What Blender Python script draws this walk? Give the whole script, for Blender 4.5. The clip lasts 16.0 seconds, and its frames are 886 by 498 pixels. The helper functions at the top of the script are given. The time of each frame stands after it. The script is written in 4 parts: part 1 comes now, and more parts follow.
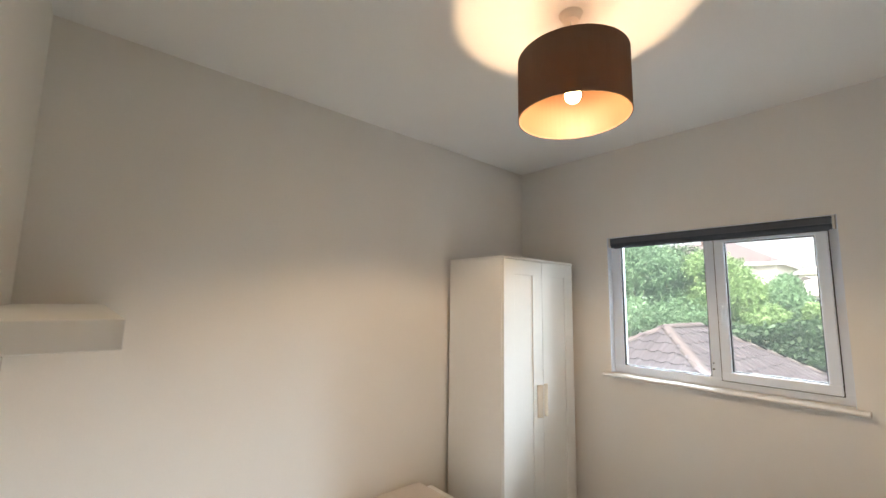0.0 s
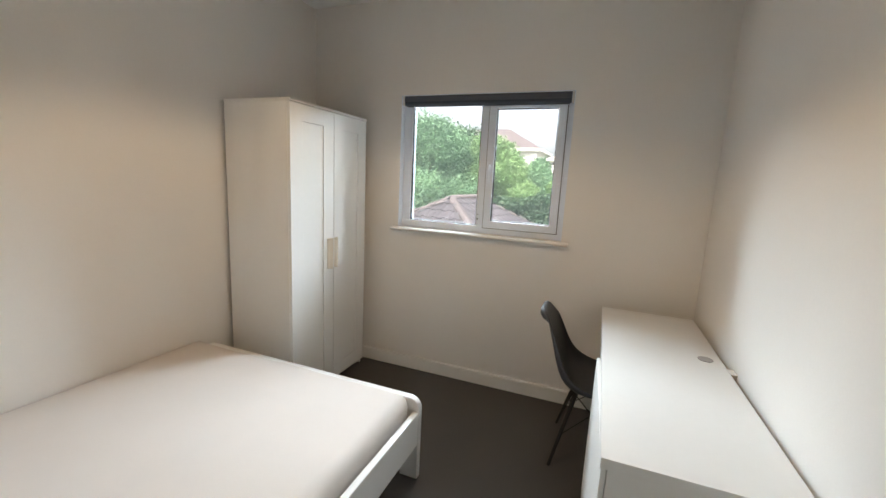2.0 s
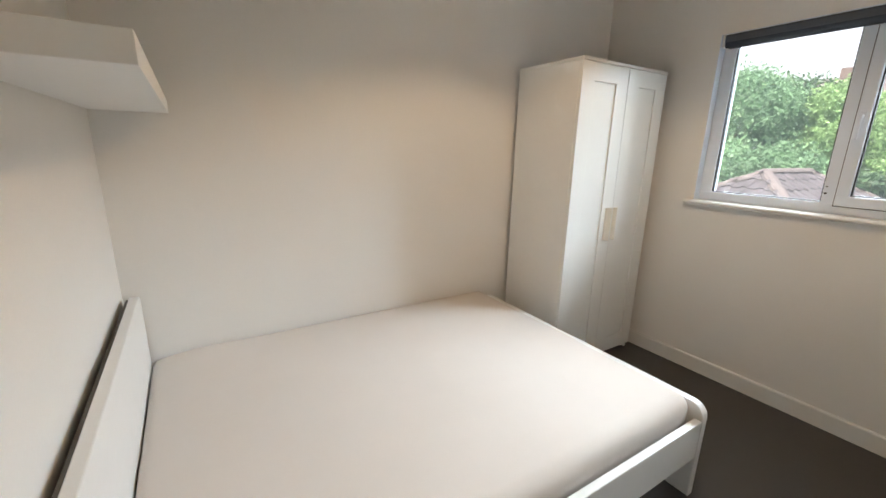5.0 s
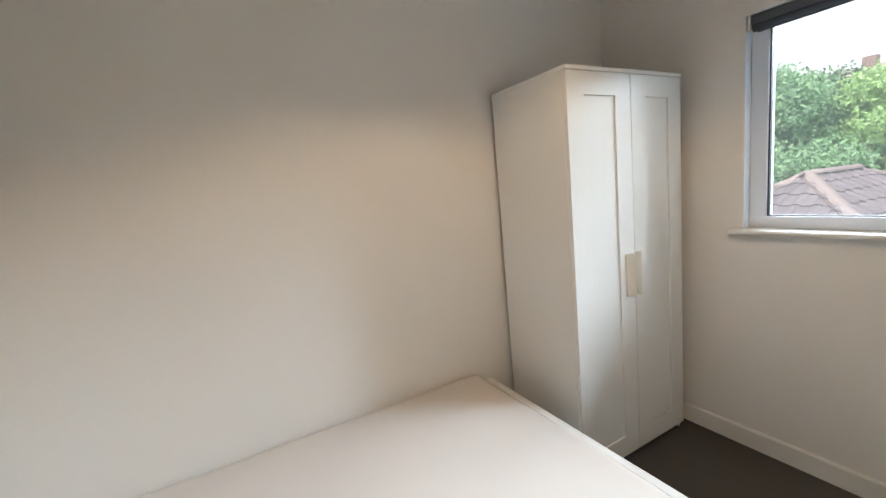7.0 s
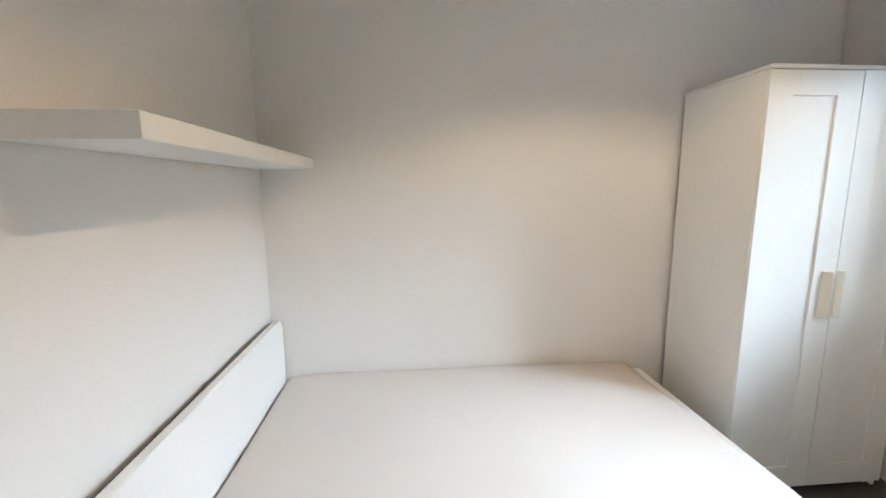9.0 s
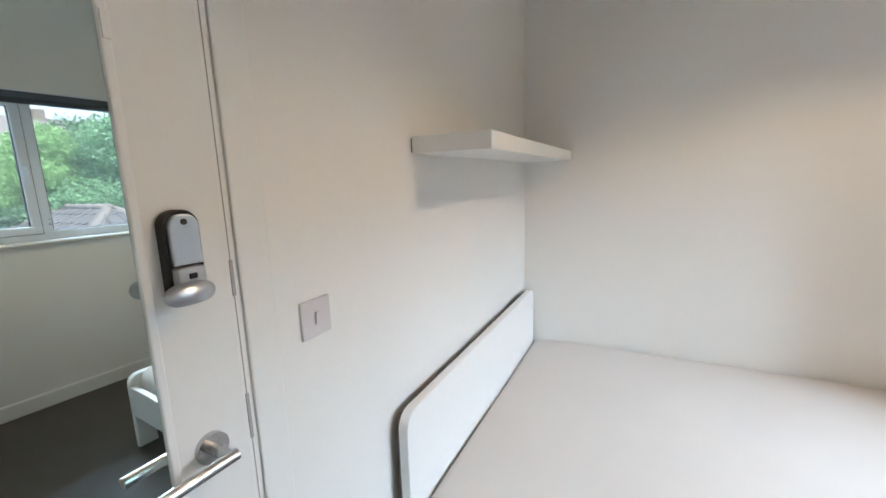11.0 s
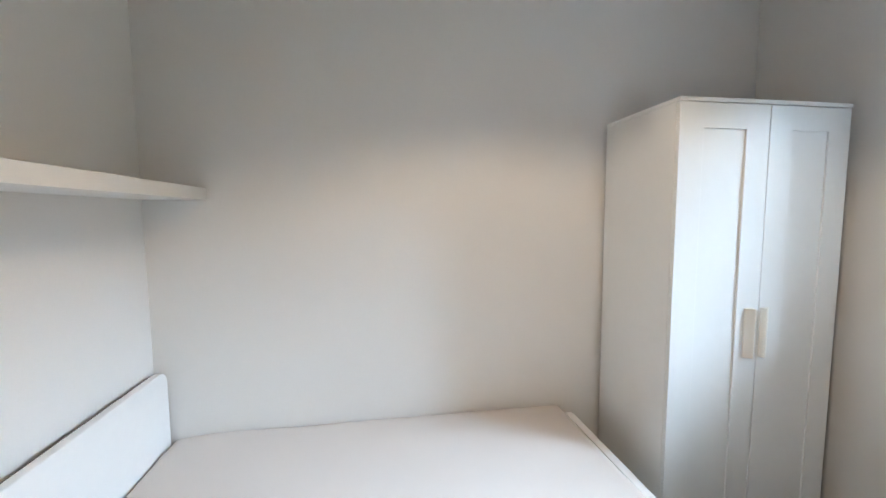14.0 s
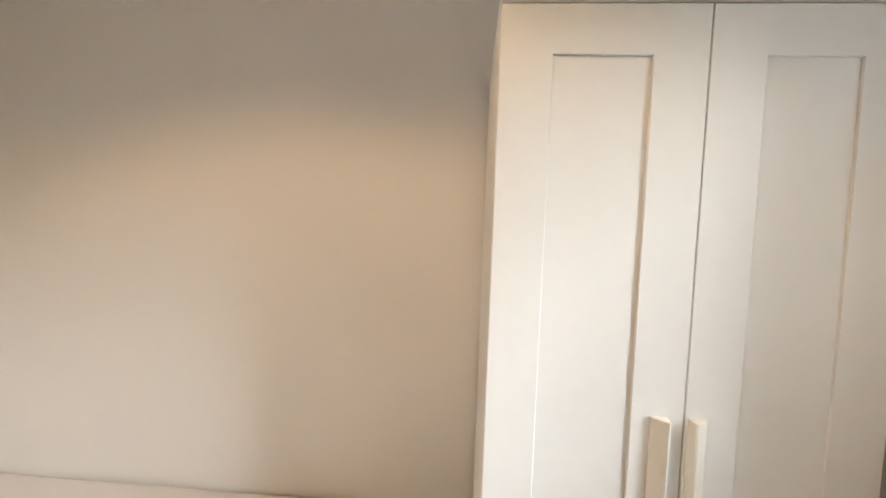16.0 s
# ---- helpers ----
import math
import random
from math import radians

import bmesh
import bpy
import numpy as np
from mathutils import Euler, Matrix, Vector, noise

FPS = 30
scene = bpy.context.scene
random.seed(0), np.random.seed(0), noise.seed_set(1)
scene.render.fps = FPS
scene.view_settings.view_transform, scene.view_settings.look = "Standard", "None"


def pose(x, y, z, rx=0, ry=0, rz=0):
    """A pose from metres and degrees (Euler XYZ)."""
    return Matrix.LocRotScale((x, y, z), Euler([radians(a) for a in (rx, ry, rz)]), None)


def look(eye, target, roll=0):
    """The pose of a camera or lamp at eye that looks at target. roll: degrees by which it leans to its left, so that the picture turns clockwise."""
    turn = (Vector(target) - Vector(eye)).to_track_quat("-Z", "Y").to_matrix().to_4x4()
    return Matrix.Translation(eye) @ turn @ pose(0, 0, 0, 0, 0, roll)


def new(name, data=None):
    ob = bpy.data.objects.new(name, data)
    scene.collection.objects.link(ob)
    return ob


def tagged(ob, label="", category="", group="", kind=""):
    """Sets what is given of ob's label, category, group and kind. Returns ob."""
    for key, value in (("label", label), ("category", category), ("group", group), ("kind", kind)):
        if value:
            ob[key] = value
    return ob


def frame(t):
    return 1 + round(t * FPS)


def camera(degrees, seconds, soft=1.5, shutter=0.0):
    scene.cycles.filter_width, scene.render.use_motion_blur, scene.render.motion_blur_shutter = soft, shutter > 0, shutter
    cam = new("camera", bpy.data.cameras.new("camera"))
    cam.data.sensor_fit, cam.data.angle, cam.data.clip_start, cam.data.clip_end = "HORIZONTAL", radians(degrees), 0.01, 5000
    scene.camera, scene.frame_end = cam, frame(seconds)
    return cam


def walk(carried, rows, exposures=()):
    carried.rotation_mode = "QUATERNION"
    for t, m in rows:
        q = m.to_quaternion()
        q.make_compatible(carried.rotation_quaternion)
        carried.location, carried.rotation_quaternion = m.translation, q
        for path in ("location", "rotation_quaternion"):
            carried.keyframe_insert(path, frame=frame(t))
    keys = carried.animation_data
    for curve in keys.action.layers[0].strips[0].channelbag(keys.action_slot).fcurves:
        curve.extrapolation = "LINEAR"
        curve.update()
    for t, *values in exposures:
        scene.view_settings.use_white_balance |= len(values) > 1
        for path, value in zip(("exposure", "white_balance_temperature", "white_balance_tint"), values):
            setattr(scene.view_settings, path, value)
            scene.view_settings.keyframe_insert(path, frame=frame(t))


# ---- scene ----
SECONDS = 16.0
cam = camera(95.7, 16.0)
PATH = [
    (0, (2.162, 0.21, 1.615), (0.67, 1.518, 1.862), 0.9),
    (0.5, (2.18, 0.255, 1.615), (1.027, 1.882, 1.773), 1.1),
    (1, (2.176, 0.279, 1.575), (1.276, 2.064, 1.568), 1.0),
    (1.5, (2.186, 0.305, 1.515), (1.436, 2.149, 1.324), 1.7),
    (2, (2.199, 0.305, 1.481), (1.488, 2.144, 1.145), 2.9),
    (2.5, (2.188, 0.296, 1.445), (1.374, 2.066, 0.993), 3.9),
    (3, (2.174, 0.262, 1.434), (1.059, 1.835, 0.902), 3.8),
    (3.5, (2.184, 0.205, 1.421), (0.66, 1.367, 0.849), 3.3),
    (4, (2.181, 0.151, 1.418), (0.497, 1.054, 0.828), 3.3),
    (4.3, (2.172, 0.166, 1.413), (0.492, 1.075, 0.823), 3.2),
    (4.5, (2.163, 0.191, 1.406), (0.495, 1.135, 0.833), 2.7),
    (6.8, (1.762, 0.84, 1.462), (0.087, 1.894, 1.171), -5.7),
    (7, (1.752, 0.851, 1.452), (0.013, 1.793, 1.155), -5.7),
    (7.5, (1.738, 0.786, 1.413), (-0.139, 1.42, 1.143), -9.3),
    (8, (1.857, 0.808, 1.435), (-0.087, 1.192, 1.166), -5.7),
    (8.2, (1.889, 0.779, 1.439), (-0.066, 1.119, 1.186), -3.5),
    (10.3, (2.356, 0.693, 1.427), (0.46, 0.246, 0.973), -1.7),
    (10.5, (2.366, 0.671, 1.431), (0.518, 0.034, 1.007), -1.9),
    (11, (2.378, 0.653, 1.444), (0.623, -0.242, 1.098), -1.8),
    (11.5, (2.383, 0.653, 1.479), (0.575, -0.193, 1.36), -1.3),
    (12, (2.404, 0.645, 1.519), (0.599, -0.212, 1.588), -1.4),
    (12.5, (2.385, 0.643, 1.513), (0.557, -0.169, 1.56), -2.0),
    (13, (2.31, 0.646, 1.492), (0.376, 0.139, 1.423), -3.1),
    (13.5, (2.141, 0.765, 1.464), (0.15, 0.698, 1.282), -2.4),
    (14, (1.929, 1.008, 1.455), (-0.038, 1.324, 1.28), -0.3),
    (14.5, (1.751, 1.265, 1.47), (-0.125, 1.918, 1.235), -1.4),
    (15, (1.607, 1.58, 1.469), (-0.252, 2.279, 1.234), -1.0),
    (15.5, (1.518, 1.897, 1.478), (-0.421, 2.307, 1.211), 0.5),
    (16, (1.354, 2.098, 1.437), (-0.638, 1.97, 1.316), 2.0),
]
walk(cam, [(t, look(eye, target, roll)) for t, eye, target, roll in PATH],
     [(0, 2.12, 6850, 15), (1, 1.95, 6500, 13), (3, 1.82, 6850, 14), (4.7, 1.97, 6750, 14), (7, 1.93, 6550, 14), (8, 2.22, 6150, 12), (10.4, 2.26, 6150, 13),
      (11.3, 2.20, 5850, 12), (12, 2.33, 5850, 12), (13, 2.33, 5800, 12), (13.5, 2.17, 5750, 11), (14, 2.2, 5750, 12), (14.5, 1.92, 6050, 13),
      (15, 1.84, 6850, 15), (15.5, 1.82, 8300, 22), (16, 2.08, 7450, 19)])

SKY, SUN = 0.15, 1.3
LAMP_X, LAMP_Y, LAMP_Z, LAMP_R, LAMP_W = 1.398, 1.525, 2.302, 0.205, 7.0
BULB_GLOW, DAY_FILL_W = 9.0, 1190.0
RA, RIDGE_TURN = (-1.51, 10.35, 1.04), radians(84)

# world: bright overcast sky, one broad weak sun
world = bpy.data.worlds.new("world")
scene.world = world
world.use_nodes = True
wn = world.node_tree
sky = wn.nodes.new("ShaderNodeTexSky")
sky.sky_type, sky.sun_disc = "NISHITA", False
sky.sun_elevation, sky.sun_rotation = radians(52), radians(150)
sky.air_density, sky.dust_density = 1.0, 6.0
pale = wn.nodes.new("ShaderNodeHueSaturation")
pale.inputs["Saturation"].default_value = 0.35
wn.links.new(sky.outputs[0], pale.inputs["Color"])
bg = wn.nodes["Background"]
wn.links.new(pale.outputs[0], bg.inputs[0])
bg.inputs[1].default_value = SKY
sun = new("sun", bpy.data.lights.new("sun", "SUN"))
sun.data.energy, sun.data.angle, sun.data.color = SUN, radians(12), (1.0, 0.96, 0.9)
sun.matrix_basis = look((-8, -16, 22), (0, 4, 0))

# area lamp added outside above the window, boosting the sky's light indoors
day_fill = new("sky_fill_lamp", bpy.data.lights.new("sky_fill_lamp", "AREA"))
day_fill.data.shape, day_fill.data.size, day_fill.data.size_y = "RECTANGLE", 10.0, 3.2
day_fill.data.energy, day_fill.data.color = DAY_FILL_W, (0.72, 0.885, 1.0)
day_fill.matrix_basis = look((0.1, 8.0, 4.55), (0.5, 2.9, 2.7))

# plan in metres: x to the window wall's right, y from the door wall to the window wall
W, L, H = 2.79, 3.026, 2.725
WT = 0.12
WX0, WX1, WZ0, WZ1 = 0.768, 1.977, 1.120, 2.074
DX0, DX1, DZ = 1.920, 2.702, 2.03
GROUND = -2.75


# ---- materials ----
def material(name, color, rough=0.5, metal=0.0, grain=0.03, scale=60.0, bump=0.1, blotch=0.04, blotch_scale=2.5,
             spec=0.5, per_object=0.0, detail=4.0, stretch=(1, 1, 1)):
    """Paint-like surface: base colour with fine grain and broad blotches, roughness variation, fine relief."""
    m = bpy.data.materials.new(name)
    m.use_nodes = True
    n, l = m.node_tree.nodes, m.node_tree.links
    b = n["Principled BSDF"]
    tc = n.new("ShaderNodeTexCoord")
    mp = n.new("ShaderNodeMapping")
    mp.inputs["Scale"].default_value = stretch
    l.new(tc.outputs["Object"], mp.inputs[0])
    fine, broad = n.new("ShaderNodeTexNoise"), n.new("ShaderNodeTexNoise")
    fine.inputs["Scale"].default_value, fine.inputs["Detail"].default_value = scale, detail
    broad.inputs["Scale"].default_value, broad.inputs["Detail"].default_value = blotch_scale, 3
    l.new(mp.outputs[0], fine.inputs["Vector"])
    l.new(tc.outputs["Object"], broad.inputs["Vector"])
    last = None
    for tex, amount in ((fine, grain), (broad, blotch)):
        r = n.new("ShaderNodeMapRange")
        r.inputs["From Min"].default_value, r.inputs["From Max"].default_value = 0.25, 0.75
        r.inputs["To Min"].default_value, r.inputs["To Max"].default_value = 1 - amount, 1 + amount
        l.new(tex.outputs["Fac"], r.inputs["Value"])
        if last is None:
            last = r
        else:
            k = n.new("ShaderNodeMath")
            k.operation = "MULTIPLY"
            l.new(last.outputs[0], k.inputs[0])
            l.new(r.outputs[0], k.inputs[1])
            last = k
    if per_object:
        oi = n.new("ShaderNodeObjectInfo")
        r = n.new("ShaderNodeMapRange")
        r.inputs["To Min"].default_value, r.inputs["To Max"].default_value = 1 - per_object, 1 + per_object
        l.new(oi.outputs["Random"], r.inputs["Value"])
        k = n.new("ShaderNodeMath")
        k.operation = "MULTIPLY"
        l.new(last.outputs[0], k.inputs[0])
        l.new(r.outputs[0], k.inputs[1])
        last = k
    v = n.new("ShaderNodeVectorMath")
    v.operation = "SCALE"
    v.inputs[0].default_value = color
    l.new(last.outputs[0], v.inputs["Scale"])
    l.new(v.outputs[0], b.inputs["Base Color"])
    b.inputs["Roughness"].default_value = rough
    rr = n.new("ShaderNodeMapRange")
    rr.inputs["To Min"].default_value, rr.inputs["To Max"].default_value = max(0.02, rough - 0.06), min(1, rough + 0.06)
    l.new(broad.outputs["Fac"], rr.inputs["Value"])
    l.new(rr.outputs[0], b.inputs["Roughness"])
    b.inputs["Metallic"].default_value = metal
    b.inputs["Specular IOR Level"].default_value = spec
    if bump:
        bp = n.new("ShaderNodeBump")
        bp.inputs["Strength"].default_value, bp.inputs["Distance"].default_value = bump, 0.002
        l.new(fine.outputs["Fac"], bp.inputs["Height"])
        l.new(bp.outputs[0], b.inputs["Normal"])
    return m


wall_paint = material("wall_paint", (0.79, 0.765, 0.725), 0.75, grain=0.010, scale=140, bump=0.12, blotch=0.014, spec=0.3)
ceiling_paint = material("ceiling_paint", (0.84, 0.84, 0.83), 0.85, grain=0.012, scale=120, bump=0.2, blotch=0.01, spec=0.2)
trim_paint = material("trim_paint", (0.78, 0.765, 0.73), 0.38, grain=0.01, scale=40, bump=0.06, blotch=0.015)
floor_mat = material("floor_covering", (0.078, 0.071, 0.067), 0.62, grain=0.16, scale=420, bump=0.35, blotch=0.07, blotch_scale=3, spec=0.35)
white_foil = material("white_foil", (0.79, 0.78, 0.75), 0.58, grain=0.008, scale=30, bump=0.03, blotch=0.012, spec=0.35)
door_foil = material("satin_foil", (0.79, 0.79, 0.765), 0.38, grain=0.008, scale=30, bump=0.03, blotch=0.012, spec=0.5)
white_paint = material("white_lacquer", (0.80, 0.79, 0.765), 0.3, grain=0.01, scale=30, bump=0.03, blotch=0.012)
handle_mat = material("handle_plastic", (0.78, 0.74, 0.66), 0.42, grain=0.01, scale=30, bump=0.03)
sheet_mat = material("sheet_cotton", (0.70, 0.645, 0.60), 0.9, grain=0.03, scale=500, bump=0.3, blotch=0.02, blotch_scale=4, spec=0.15)
# roof felt, also the painted shade behind headboard and shelf
felt_shade_mat = material("felt_and_gap_shade", (0.11, 0.10, 0.09), 0.85, grain=0.08, scale=100)
shell_mat = material("shell_plastic", (0.045, 0.05, 0.058), 0.5, grain=0.05, scale=200, bump=0.12)
black_metal = material("black_metal", (0.014, 0.011, 0.010), 0.55, grain=0.08, scale=90)
steel_mat = material("brushed_steel", (0.55, 0.54, 0.53), 0.26, 1.0, grain=0.04, scale=70, bump=0.08, stretch=(1, 1, 12))
satin_mat = material("satin_chrome", (0.50, 0.51, 0.53), 0.38, 1.0, grain=0.03, scale=120, bump=0.05)
pale_metal = material("brushed_cover", (0.52, 0.56, 0.62), 0.36, 0.9, grain=0.03, scale=150, bump=0.05)
black_rubber = material("black_rubber", (0.012, 0.012, 0.014), 0.6, grain=0.08, scale=90)
switch_mat = material("switch_plastic", (0.62, 0.58, 0.58), 0.3, grain=0.01, scale=60, bump=0.02)
grey_plastic = material("grey_plastic", (0.36, 0.34, 0.33), 0.4, grain=0.02)
upvc = material("window_plastic", (0.75, 0.815, 0.905), 0.30, grain=0.01, scale=40, bump=0.03, blotch=0.012)
# rubber black, also the painted shadow gap round the sash
gasket_shade_mat = material("gasket", (0.02, 0.02, 0.022), 0.6)
cassette_mat = material("blind_cassette", (0.085, 0.10, 0.125), 0.45, grain=0.04, scale=200)
blind_mat = material("blind_fabric", (0.045, 0.055, 0.075), 0.7, grain=0.1, scale=700, bump=0.3)
tile_mat = material("roof_tile", (0.078, 0.068, 0.075), 0.9, grain=0.16, scale=35, bump=0.6, blotch=0.14, blotch_scale=1.3, per_object=0.14)
ridge_mat = material("ridge_tile", (0.118, 0.098, 0.096), 0.9, grain=0.12, scale=35, bump=0.5, blotch=0.12, per_object=0.08)
red_roof = material("far_roof", (0.130, 0.105, 0.104), 0.9, grain=0.15, scale=14, bump=0.4, blotch=0.1)
render_white = material("house_render", (0.72, 0.70, 0.67), 0.9, grain=0.05, scale=20, bump=0.2, blotch=0.05)
grey_wall = material("grey_render", (0.40, 0.38, 0.36), 0.9, grain=0.08, scale=20, bump=0.2)
brick_mat = material("brick_far", (0.12, 0.085, 0.075), 0.9, grain=0.15, scale=20, bump=0.3)
dark_glass = material("far_glass", (0.16, 0.18, 0.2), 0.12, grain=0.02)
grass_mat = material("grass", (0.085, 0.13, 0.035), 0.95, grain=0.3, scale=40, bump=0.6, blotch=0.2, blotch_scale=0.6)
bark_mat = material("bark", (0.10, 0.075, 0.055), 0.95, grain=0.25, scale=30, bump=0.8)
sign_blue = material("sign_blue", (0.02, 0.07, 0.28), 0.35, grain=0.01)
fence_mat = material("fence_timber", (0.42, 0.22, 0.11), 0.85, grain=0.15, scale=20, bump=0.3)


def leaf_material(name, low, high):
    m = bpy.data.materials.new(name)
    m.use_nodes = True
    n, l = m.node_tree.nodes, m.node_tree.links
    b = n["Principled BSDF"]
    g = n.new("ShaderNodeNewGeometry")
    tc = n.new("ShaderNodeTexCoord")
    big = n.new("ShaderNodeTexNoise")
    big.inputs["Scale"].default_value = 0.7
    l.new(tc.outputs["Object"], big.inputs["Vector"])
    mixer = n.new("ShaderNodeMath")
    mixer.operation = "ADD"
    half = n.new("ShaderNodeMath")
    half.operation = "MULTIPLY"
    half.inputs[1].default_value = 0.55
    l.new(g.outputs["Random Per Island"], half.inputs[0])
    l.new(half.outputs[0], mixer.inputs[0])
    r = n.new("ShaderNodeMapRange")
    r.inputs["From Min"].default_value, r.inputs["From Max"].default_value = 0.35, 0.65
    r.inputs["To Max"].default_value = 0.45
    l.new(big.outputs["Fac"], r.inputs["Value"])
    l.new(r.outputs[0], mixer.inputs[1])
    ramp = n.new("ShaderNodeValToRGB")
    ramp.color_ramp.elements[0].color, ramp.color_ramp.elements[1].color = (*low, 1), (*high, 1)
    l.new(mixer.outputs[0], ramp.inputs[0])
    l.new(ramp.outputs[0], b.inputs["Base Color"])
    b.inputs["Roughness"].default_value = 0.55
    tr = n.new("ShaderNodeBsdfTranslucent")
    l.new(ramp.outputs[0], tr.inputs[0])
    mx = n.new("ShaderNodeMixShader")
    mx.inputs[0].default_value = 0.35
    l.new(b.outputs[0], mx.inputs[1])
    l.new(tr.outputs[0], mx.inputs[2])
    l.new(mx.outputs[0], n["Material Output"].inputs[0])
    return m


leaf_light = leaf_material("leaf_light", (0.12, 0.22, 0.08), (0.33, 0.50, 0.20))
leaf_mid = leaf_material("leaf_mid", (0.085, 0.175, 0.095), (0.25, 0.42, 0.22))
leaf_dark = leaf_material("leaf_dark", (0.03, 0.065, 0.035), (0.12, 0.21, 0.10))


def glass_material():
    m = bpy.data.materials.new("window_glass")
    m.use_nodes = True
    n, l = m.node_tree.nodes, m.node_tree.links
    clear, gloss, mx, fr = (n.new("ShaderNodeBsdfTransparent"), n.new("ShaderNodeBsdfGlossy"), n.new("ShaderNodeMixShader"),
                            n.new("ShaderNodeFresnel"))
    clear.inputs[0].default_value = (0.97, 0.985, 0.98, 1)
    gloss.inputs["Roughness"].default_value = 0.01
    l.new(fr.outputs[0], mx.inputs[0])
    l.new(clear.outputs[0], mx.inputs[1])
    l.new(gloss.outputs[0], mx.inputs[2])
    # a thin translucent film added to paint a bright haze over the view
    haze, film = n.new("ShaderNodeBsdfTranslucent"), n.new("ShaderNodeMixShader")
    haze.inputs[0].default_value = (0.85, 0.88, 0.88, 1)
    film.inputs[0].default_value = 0.008
    l.new(mx.outputs[0], film.inputs[1])
    l.new(haze.outputs[0], film.inputs[2])
    l.new(film.outputs[0], n["Material Output"].inputs[0])
    return m


def mirror_material():
    m = bpy.data.materials.new("mirror_silver")
    m.use_nodes = True
    b = m.node_tree.nodes["Principled BSDF"]
    b.inputs["Base Color"].default_value = (0.67, 0.75, 0.725, 1)
    b.inputs["Metallic"].default_value, b.inputs["Roughness"].default_value = 1.0, 0.015
    return m


def shade_material():
    """Woven drum shade: brown outside, gold lining, passing a little light."""
    m = bpy.data.materials.new("shade_fabric")
    m.use_nodes = True
    n, l = m.node_tree.nodes, m.node_tree.links
    b = n["Principled BSDF"]
    tc, wv = n.new("ShaderNodeTexCoord"), n.new("ShaderNodeTexNoise")
    mp = n.new("ShaderNodeMapping")
    mp.inputs["Scale"].default_value = (1, 1, 8)
    wv.inputs["Scale"].default_value = 120
    l.new(tc.outputs["Object"], mp.inputs[0])
    l.new(mp.outputs[0], wv.inputs["Vector"])
    ramp = n.new("ShaderNodeValToRGB")
    ramp.color_ramp.elements[0].color, ramp.color_ramp.elements[1].color = (0.17, 0.115, 0.09, 1), (0.26, 0.185, 0.145, 1)
    l.new(wv.outputs["Fac"], ramp.inputs[0])
    l.new(ramp.outputs[0], b.inputs["Base Color"])
    b.inputs["Roughness"].default_value = 0.9
    tr = n.new("ShaderNodeBsdfTranslucent")
    tr.inputs[0].default_value = (0.46, 0.39, 0.28, 1)
    mx = n.new("ShaderNodeMixShader")
    mx.inputs[0].default_value = 0.50
    l.new(b.outputs[0], mx.inputs[1])
    l.new(tr.outputs[0], mx.inputs[2])
    l.new(mx.outputs[0], n["Material Output"].inputs[0])
    return m


def glow_material(name, color, strength):
    m = bpy.data.materials.new(name)
    m.use_nodes = True
    b = m.node_tree.nodes["Principled BSDF"]
    b.inputs["Base Color"].default_value = (0.9, 0.85, 0.75, 1)
    b.inputs["Emission Color"].default_value = (*color, 1)
    b.inputs["Emission Strength"].default_value = strength
    return m


glass_mat, mirror_mat, shade_mat = glass_material(), mirror_material(), shade_material()
lining_mat = material("shade_lining", (0.085, 0.037, 0.0125), 0.6, grain=0.03, scale=200)
glowing_through = lining_mat.node_tree
through_cloth, both = glowing_through.nodes.new("ShaderNodeBsdfTranslucent"), glowing_through.nodes.new("ShaderNodeMixShader")
through_cloth.inputs[0].default_value, both.inputs[0].default_value = (0.80, 0.55, 0.33, 1), 0.24
glowing_through.links.new(glowing_through.nodes["Principled BSDF"].outputs[0], both.inputs[1])
glowing_through.links.new(through_cloth.outputs[0], both.inputs[2])
glowing_through.links.new(both.outputs[0], glowing_through.nodes["Material Output"].inputs[0])
bulb_mat = glow_material("bulb_glow", (1.0, 0.72, 0.36), BULB_GLOW)


# ---- mesh helpers ----
world_at = {}


def thing(name, base, label, category, group="", kind=""):
    ob = new(name)
    ob.empty_display_size = 0.1
    ob.location = base
    world_at[ob] = Vector(base)
    return tagged(ob, label, category, group, kind)


def part(name, bm, mat, parent=None, label="", smooth=False, kind=""):
    """One mesh from a bmesh in world coordinates, its origin at its own middle, under its parent."""
    lo = Vector([min(v.co[i] for v in bm.verts) for i in range(3)])
    hi = Vector([max(v.co[i] for v in bm.verts) for i in range(3)])
    mid = (lo + hi) / 2
    for v in bm.verts:
        v.co -= mid
    me = bpy.data.meshes.new(name)
    bm.normal_update()
    bm.to_mesh(me)
    bm.free()
    if smooth:
        for p in me.polygons:
            p.use_smooth = True
    me.materials.append(mat)
    ob = new(name, me)
    world_at[ob] = mid
    if parent:
        ob.parent = parent
        ob.location = mid - world_at[parent]
    else:
        ob.location = mid
    return tagged(ob, label, kind=kind)


def box(bm, x0, x1, y0, y1, z0, z1, bevel=0.0, segments=2):
    r = bmesh.ops.create_cube(bm, size=1)
    for v in r["verts"]:
        v.co = Vector(((x0 + x1) / 2 + v.co.x * (x1 - x0), (y0 + y1) / 2 + v.co.y * (y1 - y0), (z0 + z1) / 2 + v.co.z * (z1 - z0)))
    if bevel:
        edges = {e for v in r["verts"] for e in v.link_edges}
        bmesh.ops.bevel(bm, geom=list(edges), offset=bevel, segments=segments, profile=0.5, affect="EDGES")
    return bm


def slab(*a, **k):
    return box(bmesh.new(), *a, **k)


